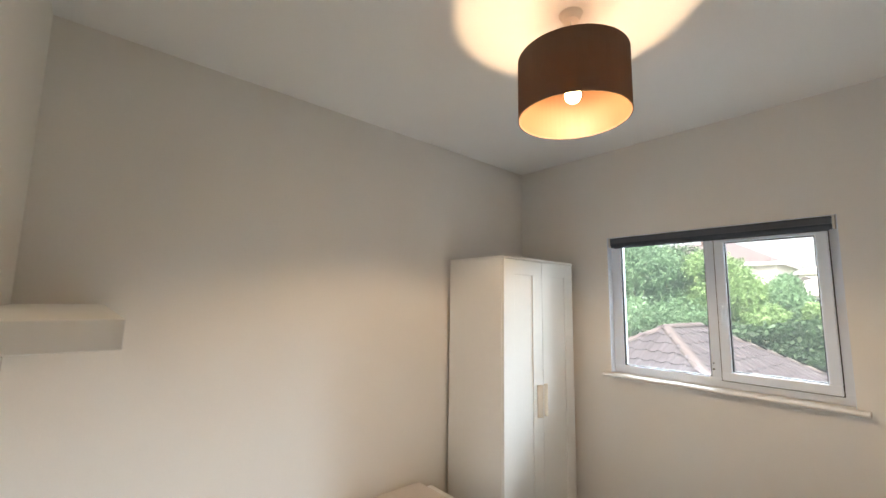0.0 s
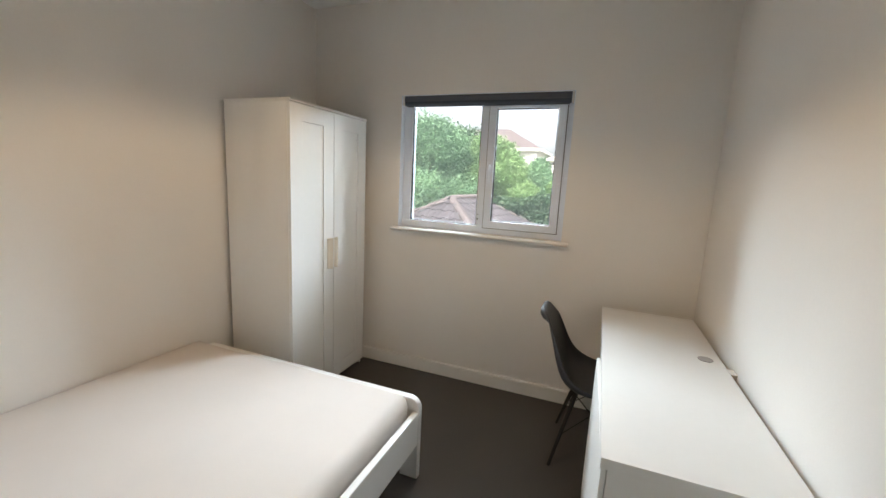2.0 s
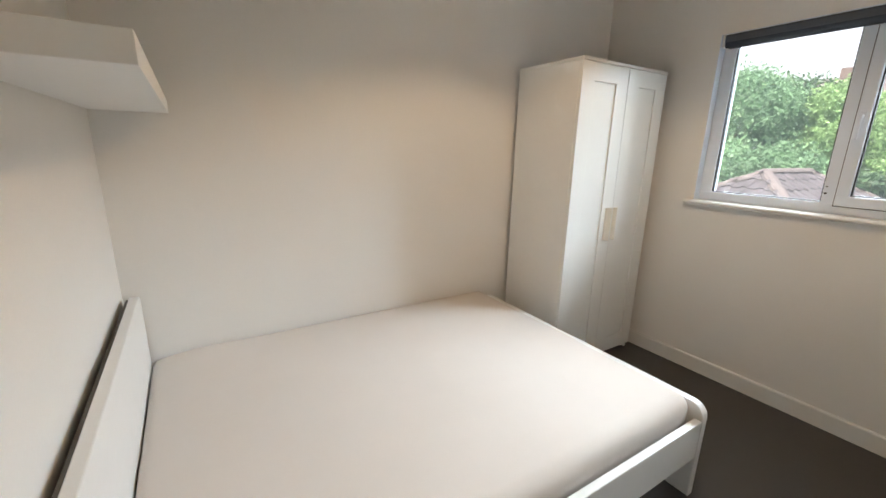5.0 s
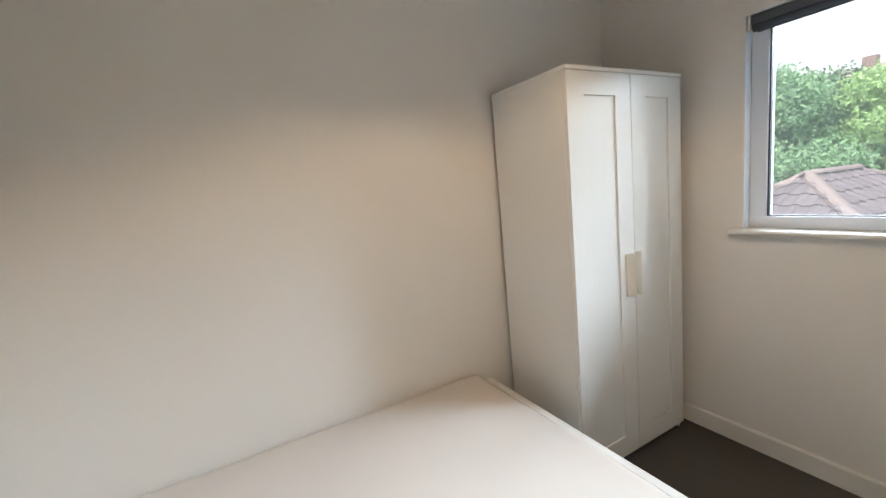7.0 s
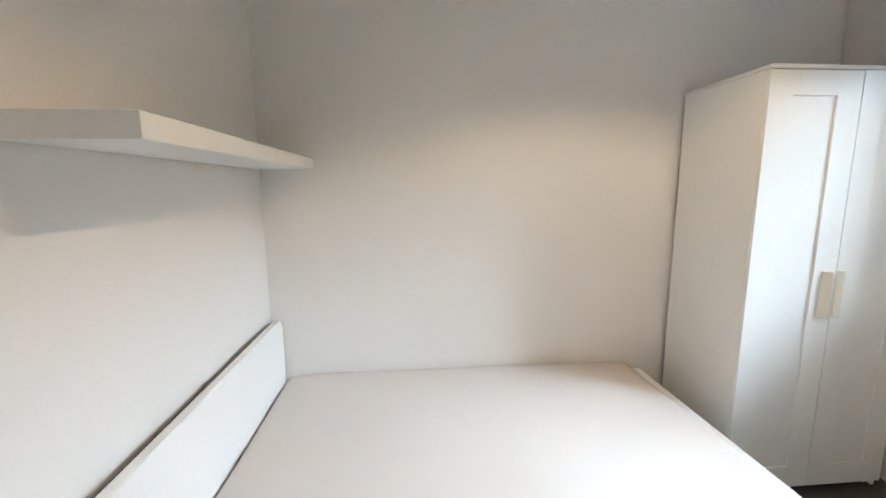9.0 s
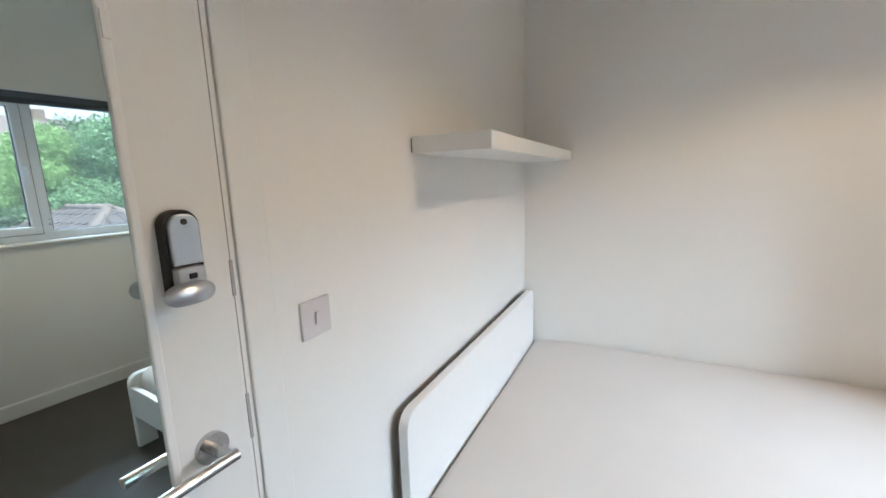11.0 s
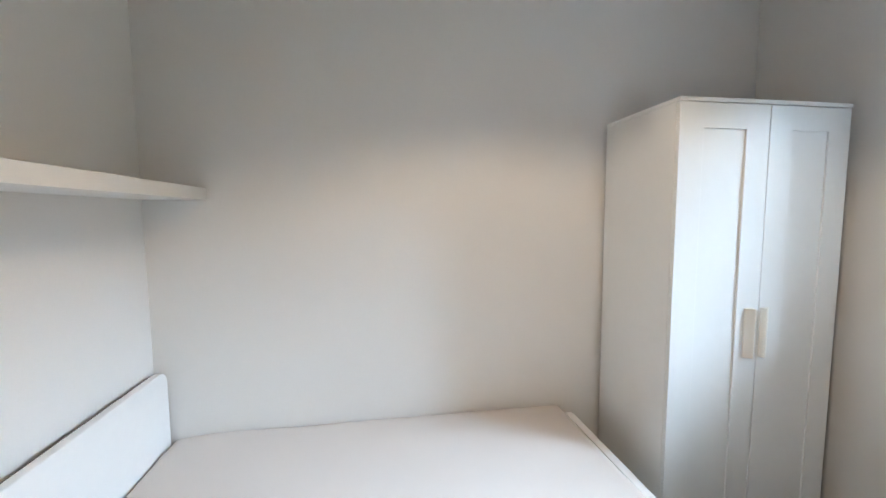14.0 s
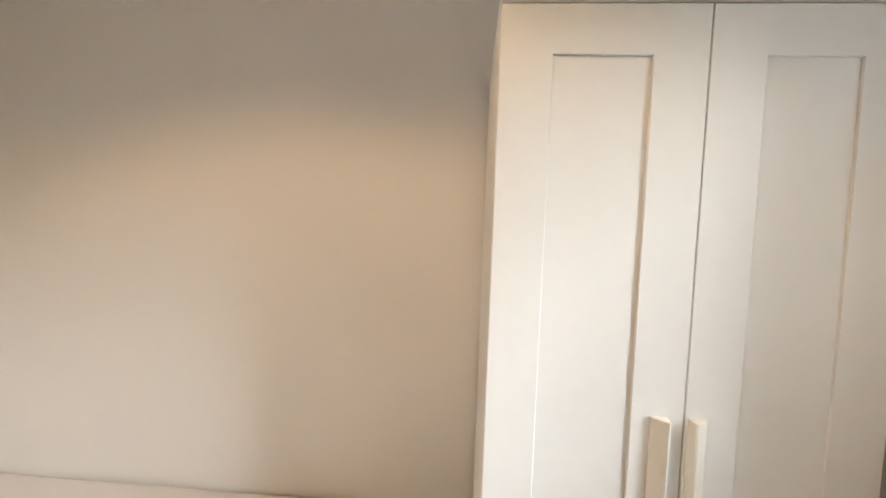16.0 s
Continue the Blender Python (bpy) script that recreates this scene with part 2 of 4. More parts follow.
def prism(points, axis, lo, hi, bevel=0.0):
    """Extrudes an outline of 2D points along an axis (0, 1 or 2) from lo to hi."""
    bm = bmesh.new()

    def at(p, h):
        c = list(p)
        c.insert(axis, h)
        return c
    a = [bm.verts.new(at(p, lo)) for p in points]
    b = [bm.verts.new(at(p, hi)) for p in points]
    bm.faces.new(a)
    bm.faces.new(b)
    for i in range(len(points)):
        j = (i + 1) % len(points)
        bm.faces.new((a[i], a[j], b[j], b[i]))
    bmesh.ops.recalc_face_normals(bm, faces=bm.faces)
    if bevel:
        rim = [e for e in bm.edges if len({round(v.co[axis], 5) for v in e.verts}) == 1]
        bmesh.ops.bevel(bm, geom=rim, offset=bevel, segments=2, profile=0.5, affect="EDGES")
    return bm


def rounded(x0, x1, z0, z1, r, corners=(1, 1, 1, 1), steps=8):
    """Outline of a rectangle with rounded corners: low-left, low-right, top-right, top-left."""
    pts = []
    for k, (cx, cz, a0) in enumerate(((x0, z0, 180), (x1, z0, 270), (x1, z1, 0), (x0, z1, 90))):
        if not corners[k]:
            pts.append((cx, cz))
            continue
        mx = x0 + r if cx == x0 else x1 - r
        mz = z0 + r if cz == z0 else z1 - r
        for i in range(steps + 1):
            a = radians(a0 + 90 * i / steps)
            pts.append((mx + r * math.cos(a), mz + r * math.sin(a)))
    return pts


def tube(bm, p, q, r0, r1=None, sides=12):
    p, q = Vector(p), Vector(q)
    d = q - p
    r = bmesh.ops.create_cone(bm, cap_ends=True, segments=sides, radius1=r0, radius2=r0 if r1 is None else r1, depth=d.length)
    m = Matrix.Translation((p + q) / 2) @ d.to_track_quat("Z", "Y").to_matrix().to_4x4()
    bmesh.ops.transform(bm, matrix=m, verts=r["verts"])
    return bm


def wall_with_hole(axis, lo, hi, a0, a1, z0, z1, h):
    """A wall slab across `axis` from lo to hi, spanning a0..a1 and z0..z1, with one opening h = (b0, b1, c0, c1), as one mesh."""
    bm = bmesh.new()
    b0, b1, c0, c1 = h

    def quad(pts):
        bm.faces.new([bm.verts.new(p) for p in pts])

    def at(d, a, z):
        return (d, a, z) if axis == 0 else (a, d, z)
    for d in (lo, hi):
        for (u0, u1, v0, v1) in ((a0, b0, z0, z1), (b1, a1, z0, z1), (b0, b1, z0, c0), (b0, b1, c1, z1)):
            if u1 - u0 > 1e-6 and v1 - v0 > 1e-6:
                quad([at(d, u0, v0), at(d, u1, v0), at(d, u1, v1), at(d, u0, v1)])
    rings = [((a0, z0), (a1, z0)), ((a1, z0), (a1, z1)), ((a1, z1), (a0, z1)), ((a0, z1), (a0, z0)),
             ((b0, c1), (b1, c1)), ((b0, c0), (b0, c1)), ((b1, c1), (b1, c0))]
    if c0 > z0 + 1e-6:
        rings.append(((b0, c0), (b1, c0)))
    for (p, q) in rings:
        quad([at(lo, *p), at(lo, *q), at(hi, *q), at(hi, *p)])
    bmesh.ops.remove_doubles(bm, verts=bm.verts, dist=1e-5)
    bmesh.ops.recalc_face_normals(bm, faces=bm.faces)
    return bm


def S(name, bm, mat, label, category, parent=None):
    ob = part(name, bm, mat, parent, label)
    return tagged(ob, label, category, kind="structure") if parent is None else ob


# ---- the room ----
S("floor", slab(-0.1, W + 0.1, -0.1, L + 0.12, -0.06, 0.0), floor_mat, "dark grey fine-textured floor covering of the bedroom", "floor")
S("ceiling", slab(-0.1, W + 0.1, -0.1, L + 0.12, H, H + 0.1), ceiling_paint, "plain matt white painted bedroom ceiling", "ceiling")
S("wall_west", slab(-WT, 0, -WT, L + 0.14, 0.0, H), wall_paint, "off-white matt painted plaster wall beside the bed", "wall")
S("wall_east", slab(W, W + WT, -WT, L + 0.14, 0.0, H), wall_paint, "off-white matt painted plaster wall behind the desk", "wall")
S("wall_north", wall_with_hole(1, L, L + 0.14, 0, W, 0.0, H, (WX0, WX1, WZ0 - 0.022, WZ1)), wall_paint,
  "off-white painted outer wall with a window opening", "wall")
S("wall_south", wall_with_hole(1, -WT, 0, 0, W, 0.0, H, (DX0, DX1, 0.0, DZ)), wall_paint,
  "off-white painted wall with the bedroom doorway", "wall")


def skirting(name, axis, at, inward, a0, a1, label):
    t, h = 0.016, 0.098
    prof = [(0, 0), (t, 0), (t, h - 0.008), (t - 0.003, h - 0.002), (t - 0.007, h), (0, h)]
    bm = bmesh.new()
    ends = []
    for a in (a0, a1):
        ends.append([bm.verts.new((at + inward * d, a, z) if axis == 0 else (a, at + inward * d, z)) for d, z in prof])
    bm.faces.new(ends[0])
    bm.faces.new(ends[1])
    for i in range(len(prof)):
        j = (i + 1) % len(prof)
        bm.faces.new((ends[0][i], ends[0][j], ends[1][j], ends[1][i]))
    bmesh.ops.recalc_face_normals(bm, faces=bm.faces)
    return S(name, bm, trim_paint, label, "baseboard")


skirting("baseboard_north", 1, L, -1, 0.0, W, "white painted skirting board below the window")
skirting("baseboard_west", 0, 0.0, 1, 0.0, L - 0.016, "white painted skirting board behind the bed")
skirting("baseboard_east", 0, W, -1, 0.0, L - 0.016, "white painted skirting board behind the desk")
skirting("baseboard_south", 1, 0.0, 1, 0.016, DX0 - 0.06, "white painted skirting board beside the door")


# window: frame set back in the reveal, a fixed pane and an opening sash
def window():
    y0, y1 = L + 0.055, L + 0.125
    top = thing("window_1", ((WX0 + WX1) / 2, L + 0.09, WZ0), "white plastic double window with one fixed pane and one opening sash", "window",
                kind="structure")
    f = 0.055
    bm = bmesh.new()
    mull0, mull1 = 1.366, 1.425
    box(bm, WX0, WX1, y0, y1, WZ0, WZ0 + f, 0.004)
    box(bm, WX0, WX1, y0, y1, WZ1 - 0.045, WZ1, 0.004)
    box(bm, WX0, WX0 + f + 0.015, y0 + 0.001, y1 - 0.001, WZ0 + 0.05, WZ1 - 0.04, 0.004)
    box(bm, WX1 - f, WX1, y0 + 0.001, y1 - 0.001, WZ0 + 0.05, WZ1 - 0.04, 0.004)
    box(bm, mull0, mull1, y0 + 0.001, y1 - 0.001, WZ0 + 0.05, WZ1 - 0.04, 0.004)
    part("window_frame", bm, upvc, top, "white plastic window frame")
    # opening sash, proud of the frame
    sx0, sx1, sz0, sz1, g = mull1 - 0.004, WX1 - f + 0.012, WZ0 + f - 0.012, WZ1 - 0.04, 0.052
    bm = bmesh.new()
    ys0, ys1 = y0 - 0.014, y0 + 0.04
    box(bm, sx0, sx1, ys0, ys1, sz0, sz0 + g, 0.006)
    box(bm, sx0, sx1, ys0, ys1, sz1 - g, sz1, 0.006)
    box(bm, sx0, sx0 + g, ys0 + 0.001, ys1 - 0.001, sz0 + g - 0.005, sz1 - g + 0.005, 0.006)
    box(bm, sx1 - g, sx1, ys0 + 0.001, ys1 - 0.001, sz0 + g - 0.005, sz1 - g + 0.005, 0.006)
    part("sash", bm, upvc, top, "white plastic opening sash")
    # dark ring that paints in the shadow gap between sash and frame
    bm = bmesh.new()
    e = 0.0035
    for x0, x1, z0, z1 in ((sx0 - e, sx1 + e, sz0 - e, sz0 + 0.01), (sx0 - e, sx1 + e, sz1 - 0.01, sz1 + e), (sx0 - e, sx0 + 0.01, sz0 + 0.01, sz1 - 0.01),
                           (sx1 - 0.01, sx1 + e, sz0 + 0.01, sz1 - 0.01)):
        box(bm, x0, x1, y0 - 0.0035, y0 + 0.02, z0, z1)
    part("sash_gap_shade", bm, gasket_shade_mat, top, "thin dark strip for the shadow gap round the opening sash")
    bm = bmesh.new()
    for a in ((WX0 + f + 0.015, mull0, WZ0 + f, WZ1 - 0.045, y0 + 0.012), (sx0 + g, sx1 - g, sz0 + g, sz1 - g, ys0 + 0.02)):
        x0, x1, z0, z1, y = a
        for b in ((x0, x1, z0, z0 + 0.005), (x0, x1, z1 - 0.005, z1), (x0, x0 + 0.006, z0 + 0.005, z1 - 0.005), (x1 - 0.006, x1, z0 + 0.005, z1 - 0.005)):
            box(bm, b[0], b[1], y, y + 0.02, b[2], b[3])
    part("gasket", bm, gasket_shade_mat, top, "black rubber glazing seal")
    p1 = part("pane", slab(WX0 + f + 0.015, mull0, y0 + 0.03, y0 + 0.034, WZ0 + f, WZ1 - 0.045), glass_mat, top, "clear fixed glass pane")
    p2 = part("pane", slab(sx0 + g, sx1 - g, y0 + 0.022, y0 + 0.026, sz0 + g, sz1 - g), glass_mat, top, "clear glass pane of the sash")
    p1.visible_shadow = p2.visible_shadow = False
    # handle on the sash's inner stile
    hx, hz = sx0 + 0.026, 1.585
    bm = bmesh.new()
    box(bm, hx - 0.013, hx + 0.013, ys0 - 0.012, ys0, hz - 0.035, hz + 0.035, 0.005)
    tube(bm, (hx, ys0 - 0.01, hz + 0.01), (hx, ys0 - 0.036, hz + 0.01), 0.009)
    box(bm, hx - 0.009, hx + 0.009, ys0 - 0.044, ys0 - 0.03, hz - 0.1, hz + 0.022, 0.006)
    part("window_handle", bm, upvc, top, "white plastic window handle")
    bm = bmesh.new()
    tube(bm, (mull0 + 0.014, y0 - 0.001, 1.222), (mull0 + 0.014, y0 - 0.010, 1.222), 0.005)
    tube(bm, (mull0 + 0.014, y0 - 0.001, 1.256), (mull0 + 0.014, y0 - 0.006, 1.256), 0.0035)
    part("catch_screw", bm, black_rubber, top, "small dark catch fittings on the mullion")
    # white lining of the reveal
    bm = slab(WX0, WX0 + 0.004, L + 0.0005, y0, WZ0, WZ1)
    box(bm, WX1 - 0.004, WX1, L + 0.0005, y0, WZ0, WZ1)
    box(bm, WX0 + 0.004, WX1 - 0.004, L + 0.0005, y0, WZ1 - 0.003, WZ1)
    part("reveal_lining", bm, upvc, top, "white lining of the window reveal")
    # sill board with a rounded nosing
    pts = [(L - 0.041, WZ0 - 0.022), (L - 0.047, WZ0 - 0.018), (L - 0.050, WZ0 - 0.011), (L - 0.047, WZ0 - 0.004), (L - 0.041, WZ0), (L, WZ0), (L, WZ0 - 0.022)]
    bm = prism(pts, 0, WX0 - 0.042, WX1 + 0.046, 0.003)
    box(bm, WX0, WX1, L, L + 0.06, WZ0 - 0.022, WZ0)
    part("window_sill", bm, trim_paint, top, "white painted window board with rounded nosing")


window()


def roller_blind():
    top = thing("roller_blind", ((WX0 + WX1) / 2, L + 0.03, WZ1), "dark navy roller blind rolled up at the head of the window", "blind")
    bx0, bx1 = WX0 + 0.010, WX1 - 0.008
    zc = WZ1 - 0.052
    bm = tube(bmesh.new(), (bx0 + 0.014, L + 0.024, zc), (bx1 - 0.016, L + 0.026, zc), 0.0205, sides=28)
    part("fabric_roll", bm, blind_mat, top, "rolled dark navy fabric", smooth=False)
    bm = prism([(L + 0.003, WZ1 - 0.042), (L + 0.007, WZ1 - 0.046), (L + 0.011, WZ1 - 0.042), (L + 0.011, WZ1 - 0.012), (L + 0.046, WZ1 - 0.012),
                (L + 0.046, WZ1 - 0.005), (L + 0.006, WZ1 - 0.005), (L + 0.003, WZ1 - 0.010)], 0, bx0 + 0.012, bx1 - 0.014)
    part("cassette", bm, cassette_mat, top, "slate grey cassette cover")
    bm = slab(bx0 + 0.026, bx1 - 0.026, L + 0.022, L + 0.034, WZ1 - 0.078, WZ1 - 0.060, bevel=0.004)
    part("bottom_bar", bm, blind_mat, top, "dark fabric-covered bottom bar")
    for x in (bx0 + 0.005, bx1 - 0.006):
        part("bracket", slab(x - 0.005, x + 0.005, L + 0.0, L + 0.052, WZ1 - 0.070, WZ1 - 0.001, bevel=0.003), trim_paint, top, "small white end bracket")


roller_blind()


# door: closed, a tall mirror, a push-button lock's inner case and a lever handle on it
def door():
    top = thing("door_1", ((DX0 + DX1) / 2, -0.02, 0.0), "white painted bedroom door, barely ajar, with a tall mirror on it", "door", kind="structure")
    bm = bmesh.new()
    box(bm, DX0, DX0 + 0.024, -WT, 0.004, 0, DZ - 0.024, 0.002)
    box(bm, DX1 - 0.024, DX1, -WT, 0.004, 0, DZ - 0.024, 0.002)
    box(bm, DX0, DX1, -WT, 0.004, DZ - 0.024, DZ, 0.002)
    part("door_frame", bm, trim_paint, top, "white painted door lining")
    bm = bmesh.new()
    a = 0.068
    box(bm, DX0 - a - 0.003, DX0 - 0.003, 0.0, 0.008, 0, DZ - 0.0125, 0.0035)
    box(bm, DX1 + 0.003, DX1 + a + 0.003, 0.0, 0.008, 0, DZ - 0.0125, 0.0035)
    box(bm, DX0 - a - 0.003, DX1 + a + 0.003, 0.0, 0.008, DZ - 0.012, DZ + a - 0.012, 0.0035)
    part("architrave", bm, trim_paint, top, "white painted flat door casing")
    x0, x1 = DX0 + 0.029, DX1 - 0.026
    swing = Matrix.Translation((x1, 0, 0)) @ pose(0, 0, 0, 0, 0, -2.1) @ Matrix.Translation((-x1, 0, 0))

    def leafpart(name, bm, *rest, **more):
        """A part of the leaf, which stands a little way open."""
        bmesh.ops.transform(bm, matrix=swing, verts=bm.verts)
        return part(name, bm, *rest, **more)
    leaf = leafpart("leaf", slab(x0, x1, -0.046, -0.002, 0.006, DZ - 0.028, bevel=0.0015), trim_paint, top, "smooth white flush door leaf")
    # strip added to draw the shaded gap at the leaf's edge
    part("leaf_gap_line", slab(DX0 + 0.0100, DX0 + 0.0118, 0.0035, 0.0048, 0.01, DZ - 0.03), grey_plastic, top, "thin grey strip drawn as the shaded gap along the door lining")
    for z0, z1 in ((1.25, 1.315), (0.97, 1.06)):
        part("strike_plate", slab(DX0 + 0.008, DX0 + 0.014, 0.0036, 0.0062, z0, z1), grey_plastic, top, "small grey strike plate")
    for z in (0.25, 1.05, 1.80):
        bm = tube(bmesh.new(), (x1 + 0.001, 0.003, z - 0.045), (x1 + 0.001, 0.003, z + 0.045), 0.006)
        part("hinge", bm, steel_mat, top, "steel hinge knuckle")
    # mirror
    mx0, mx1, mz0, mz1 = 2.074, 2.455, 0.42, 1.852
    t, rail = 0.013, 0.034
    bm = bmesh.new()
    box(bm, mx0, mx1, -0.002, 0.016, mz0, mz0 + rail, 0.003)
    box(bm, mx0, mx1, -0.002, 0.016, mz1 - rail, mz1, 0.003)
    box(bm, mx0, mx0 + t, -0.002, 0.0155, mz0 + rail - 0.002, mz1 - rail + 0.002, 0.003)
    box(bm, mx1 - t, mx1, -0.002, 0.0155, mz0 + rail - 0.002, mz1 - rail + 0.002, 0.003)
    mirror = leafpart("mirror", bm, white_paint, top, "tall mirror in a narrow white frame")
    leafpart("mirror_glass", slab(mx0 + t - 0.001, mx1 - t + 0.001, -0.0015, 0.009, mz0 + rail - 0.001, mz1 - rail + 0.001), mirror_mat, mirror, "silvered mirror glass")
    leafpart("mirror_clip", slab(mx0 + 0.001, mx0 + 0.011, 0.010, 0.0178, 1.630, 1.665, bevel=0.001), trim_paint, mirror, "small white mirror clip")
    # lock case
    lock = leafpart("lock_case", prism(rounded(2.000, 2.053, 1.282, 1.411, 0.024, (0, 0, 1, 1)), 1, -0.002, 0.020, 0.003), black_rubber, top,
                    "black rubber-edged lock case")
    bm = prism(rounded(2.006, 2.048, 1.330, 1.405, 0.018, (0, 0, 1, 1)), 1, 0.018, 0.030, 0.003)
    leafpart("cover_plate", bm, pale_metal, lock, "brushed metal cover plate")
    leafpart("latch_housing", slab(2.010, 2.049, 0.018, 0.040, 1.292, 1.328, bevel=0.003), satin_mat, lock, "satin metal latch housing")
    leafpart("slide_button", slab(2.025, 2.036, 0.039, 0.043, 1.311, 1.319, bevel=0.001), black_rubber, lock, "small black slide button")
    bm = tube(bmesh.new(), (2.028, 0.029, 1.394), (2.028, 0.0315, 1.394), 0.0045)
    leafpart("fixing_screw", bm, black_metal, lock, "small dark fixing screw")
    bm = bmesh.new()
    bmesh.ops.create_uvsphere(bm, u_segments=24, v_segments=14, radius=1)
    for v in bm.verts:
        sx = 1 if v.co.x > 0 else -1
        x = v.co.x
        v.co = Vector((2.046 + (sx * abs(x) ** 0.6) * 0.035, 0.056 + v.co.y * 0.014, 1.294 + v.co.z * 0.0165))
    tube(bm, (2.032, 0.02, 1.298), (2.032, 0.055, 1.294), 0.012)
    leafpart("thumb_turn", bm, satin_mat, lock, "satin metal oval thumb turn", smooth=True)
    # lever handle on a round rose
    hz, hx = 1.014, 2.019
    bm = tube(bmesh.new(), (hx, -0.003, hz), (hx, 0.008, hz), 0.0265, sides=36)
    handle = leafpart("door_handle", bm, steel_mat, top, "brushed steel lever handle on a round rose")
    bm = tube(bmesh.new(), (hx, 0.004, hz), (hx, 0.055, hz), 0.0095, sides=20)
    tube(bm, (hx - 0.0095, 0.055, hz), (hx + 0.112, 0.055, hz), 0.0095, sides=20)
    leafpart("lever", bm, steel_mat, handle, "straight round steel lever")
    # outer side of the leaf: push-button plate with its knob, and the blue fire door sign
    keypad = leafpart("keypad_lock", slab(2.000, 2.040, -0.062, -0.045, 1.235, 1.400, bevel=0.006), satin_mat, top, "satin metal push-button lock plate")
    for r in range(7):
        for c in range(2):
            x, z = 2.010 + 0.020 * c, 1.275 + 0.015 * r
            leafpart("push_button", slab(x - 0.006, x + 0.006, -0.069, -0.061, z - 0.004, z + 0.004, bevel=0.0015), satin_mat, keypad, "small metal push button")
    bm = tube(bmesh.new(), (2.020, -0.062, 1.250), (2.020, -0.105, 1.250), 0.014, 0.024, sides=28)
    leafpart("outer_knob", bm, satin_mat, keypad, "round satin metal knob")
    bm = tube(bmesh.new(), (2.030, -0.0462, 1.520), (2.030, -0.0475, 1.520), 0.040, sides=40)
    leafpart("door_sign", bm, sign_blue, top, "round blue fire door sign")


door()


# ---- ceiling light ----
def ceiling_light():
    x, y = LAMP_X, LAMP_Y
    zb, zt, r = LAMP_Z, LAMP_Z + 0.235, LAMP_R
    top = thing("ceiling_light", (x, y, H), "lit pendant lamp with a brown drum shade and gold lining", "lamp")
    bm = bmesh.new()
    bmesh.ops.create_cone(bm, cap_ends=True, segments=32, radius1=0.045, radius2=0.03, depth=0.03, matrix=Matrix.Translation((x, y, H - 0.015)) @ pose(0, 0, 0, 180))
    part("ceiling_rose", bm, trim_paint, top, "white plastic ceiling rose")
    bm = tube(bmesh.new(), (x, y, H - 0.03), (x, y, zt - 0.02), 0.004)
    part("flex", bm, trim_paint, top, "short white flex")

    def shell(ra, rb, z0, z1, n=64):
        bm = bmesh.new()
        rings = []
        for rr, z in ((ra, z0), (ra, z1), (rb, z1), (rb, z0)):
            rings.append([bm.verts.new((x + rr * math.cos(2 * math.pi * i / n), y + rr * math.sin(2 * math.pi * i / n), z)) for i in range(n)])
        for k in range(4):
            a, b = rings[k], rings[(k + 1) % 4]
            for i in range(n):
                j = (i + 1) % n
                bm.faces.new((a[i], a[j], b[j], b[i]))
        bmesh.ops.recalc_face_normals(bm, faces=bm.faces)
        return bm
    part("shade", shell(r, r - 0.0015, zb, zt), shade_mat, top, "brown woven drum shade")
    part("lining", shell(r - 0.0018, r - 0.0028, zb + 0.001, zt - 0.001), lining_mat, top, "gold-cream inner lining")
    part("rim", shell(r + 0.001, r - 0.003, zb - 0.002, zb + 0.004), shade_mat, top, "dark lower rim")
    bm = bmesh.new()
    for k in range(3):
        a = radians(20 + 120 * k)
        tube(bm, (x, y, zt - 0.03), (x + (r - 0.003) * math.cos(a), y + (r - 0.003) * math.sin(a), zt - 0.008), 0.0018, sides=8)
    part("spider", bm, trim_paint, top, "white wire shade carrier")
    bm = tube(bmesh.new(), (x, y, zb + 0.112), (x, y, zb + 0.158), 0.0265, 0.017, sides=24)
    tube(bm, (x, y, zb + 0.158), (x, y, zt - 0.015), 0.020, 0.016, sides=24)
    part("lamp_holder", bm, trim_paint, top, "white lamp holder")
    bm = bmesh.new()
    bmesh.ops.create_uvsphere(bm, u_segments=24, v_segments=16, radius=0.030, matrix=Matrix.Translation((x, y, zb + 0.088)))
    tube(bm, (x, y, zb + 0.104), (x, y, zb + 0.112), 0.027, 0.026, sides=24)
    bulb = part("bulb", bm, bulb_mat, top, "lit warm globe bulb", smooth=True)
    bulb.visible_shadow = False
    lamp = new("bulb_light", bpy.data.lights.new("bulb_light", "POINT"))
    lamp.data.energy, lamp.data.color, lamp.data.shadow_soft_size = LAMP_W, (1.0, 0.73, 0.45), 0.026
    lamp.location = (x, y, zb + 0.0935)


ceiling_light()


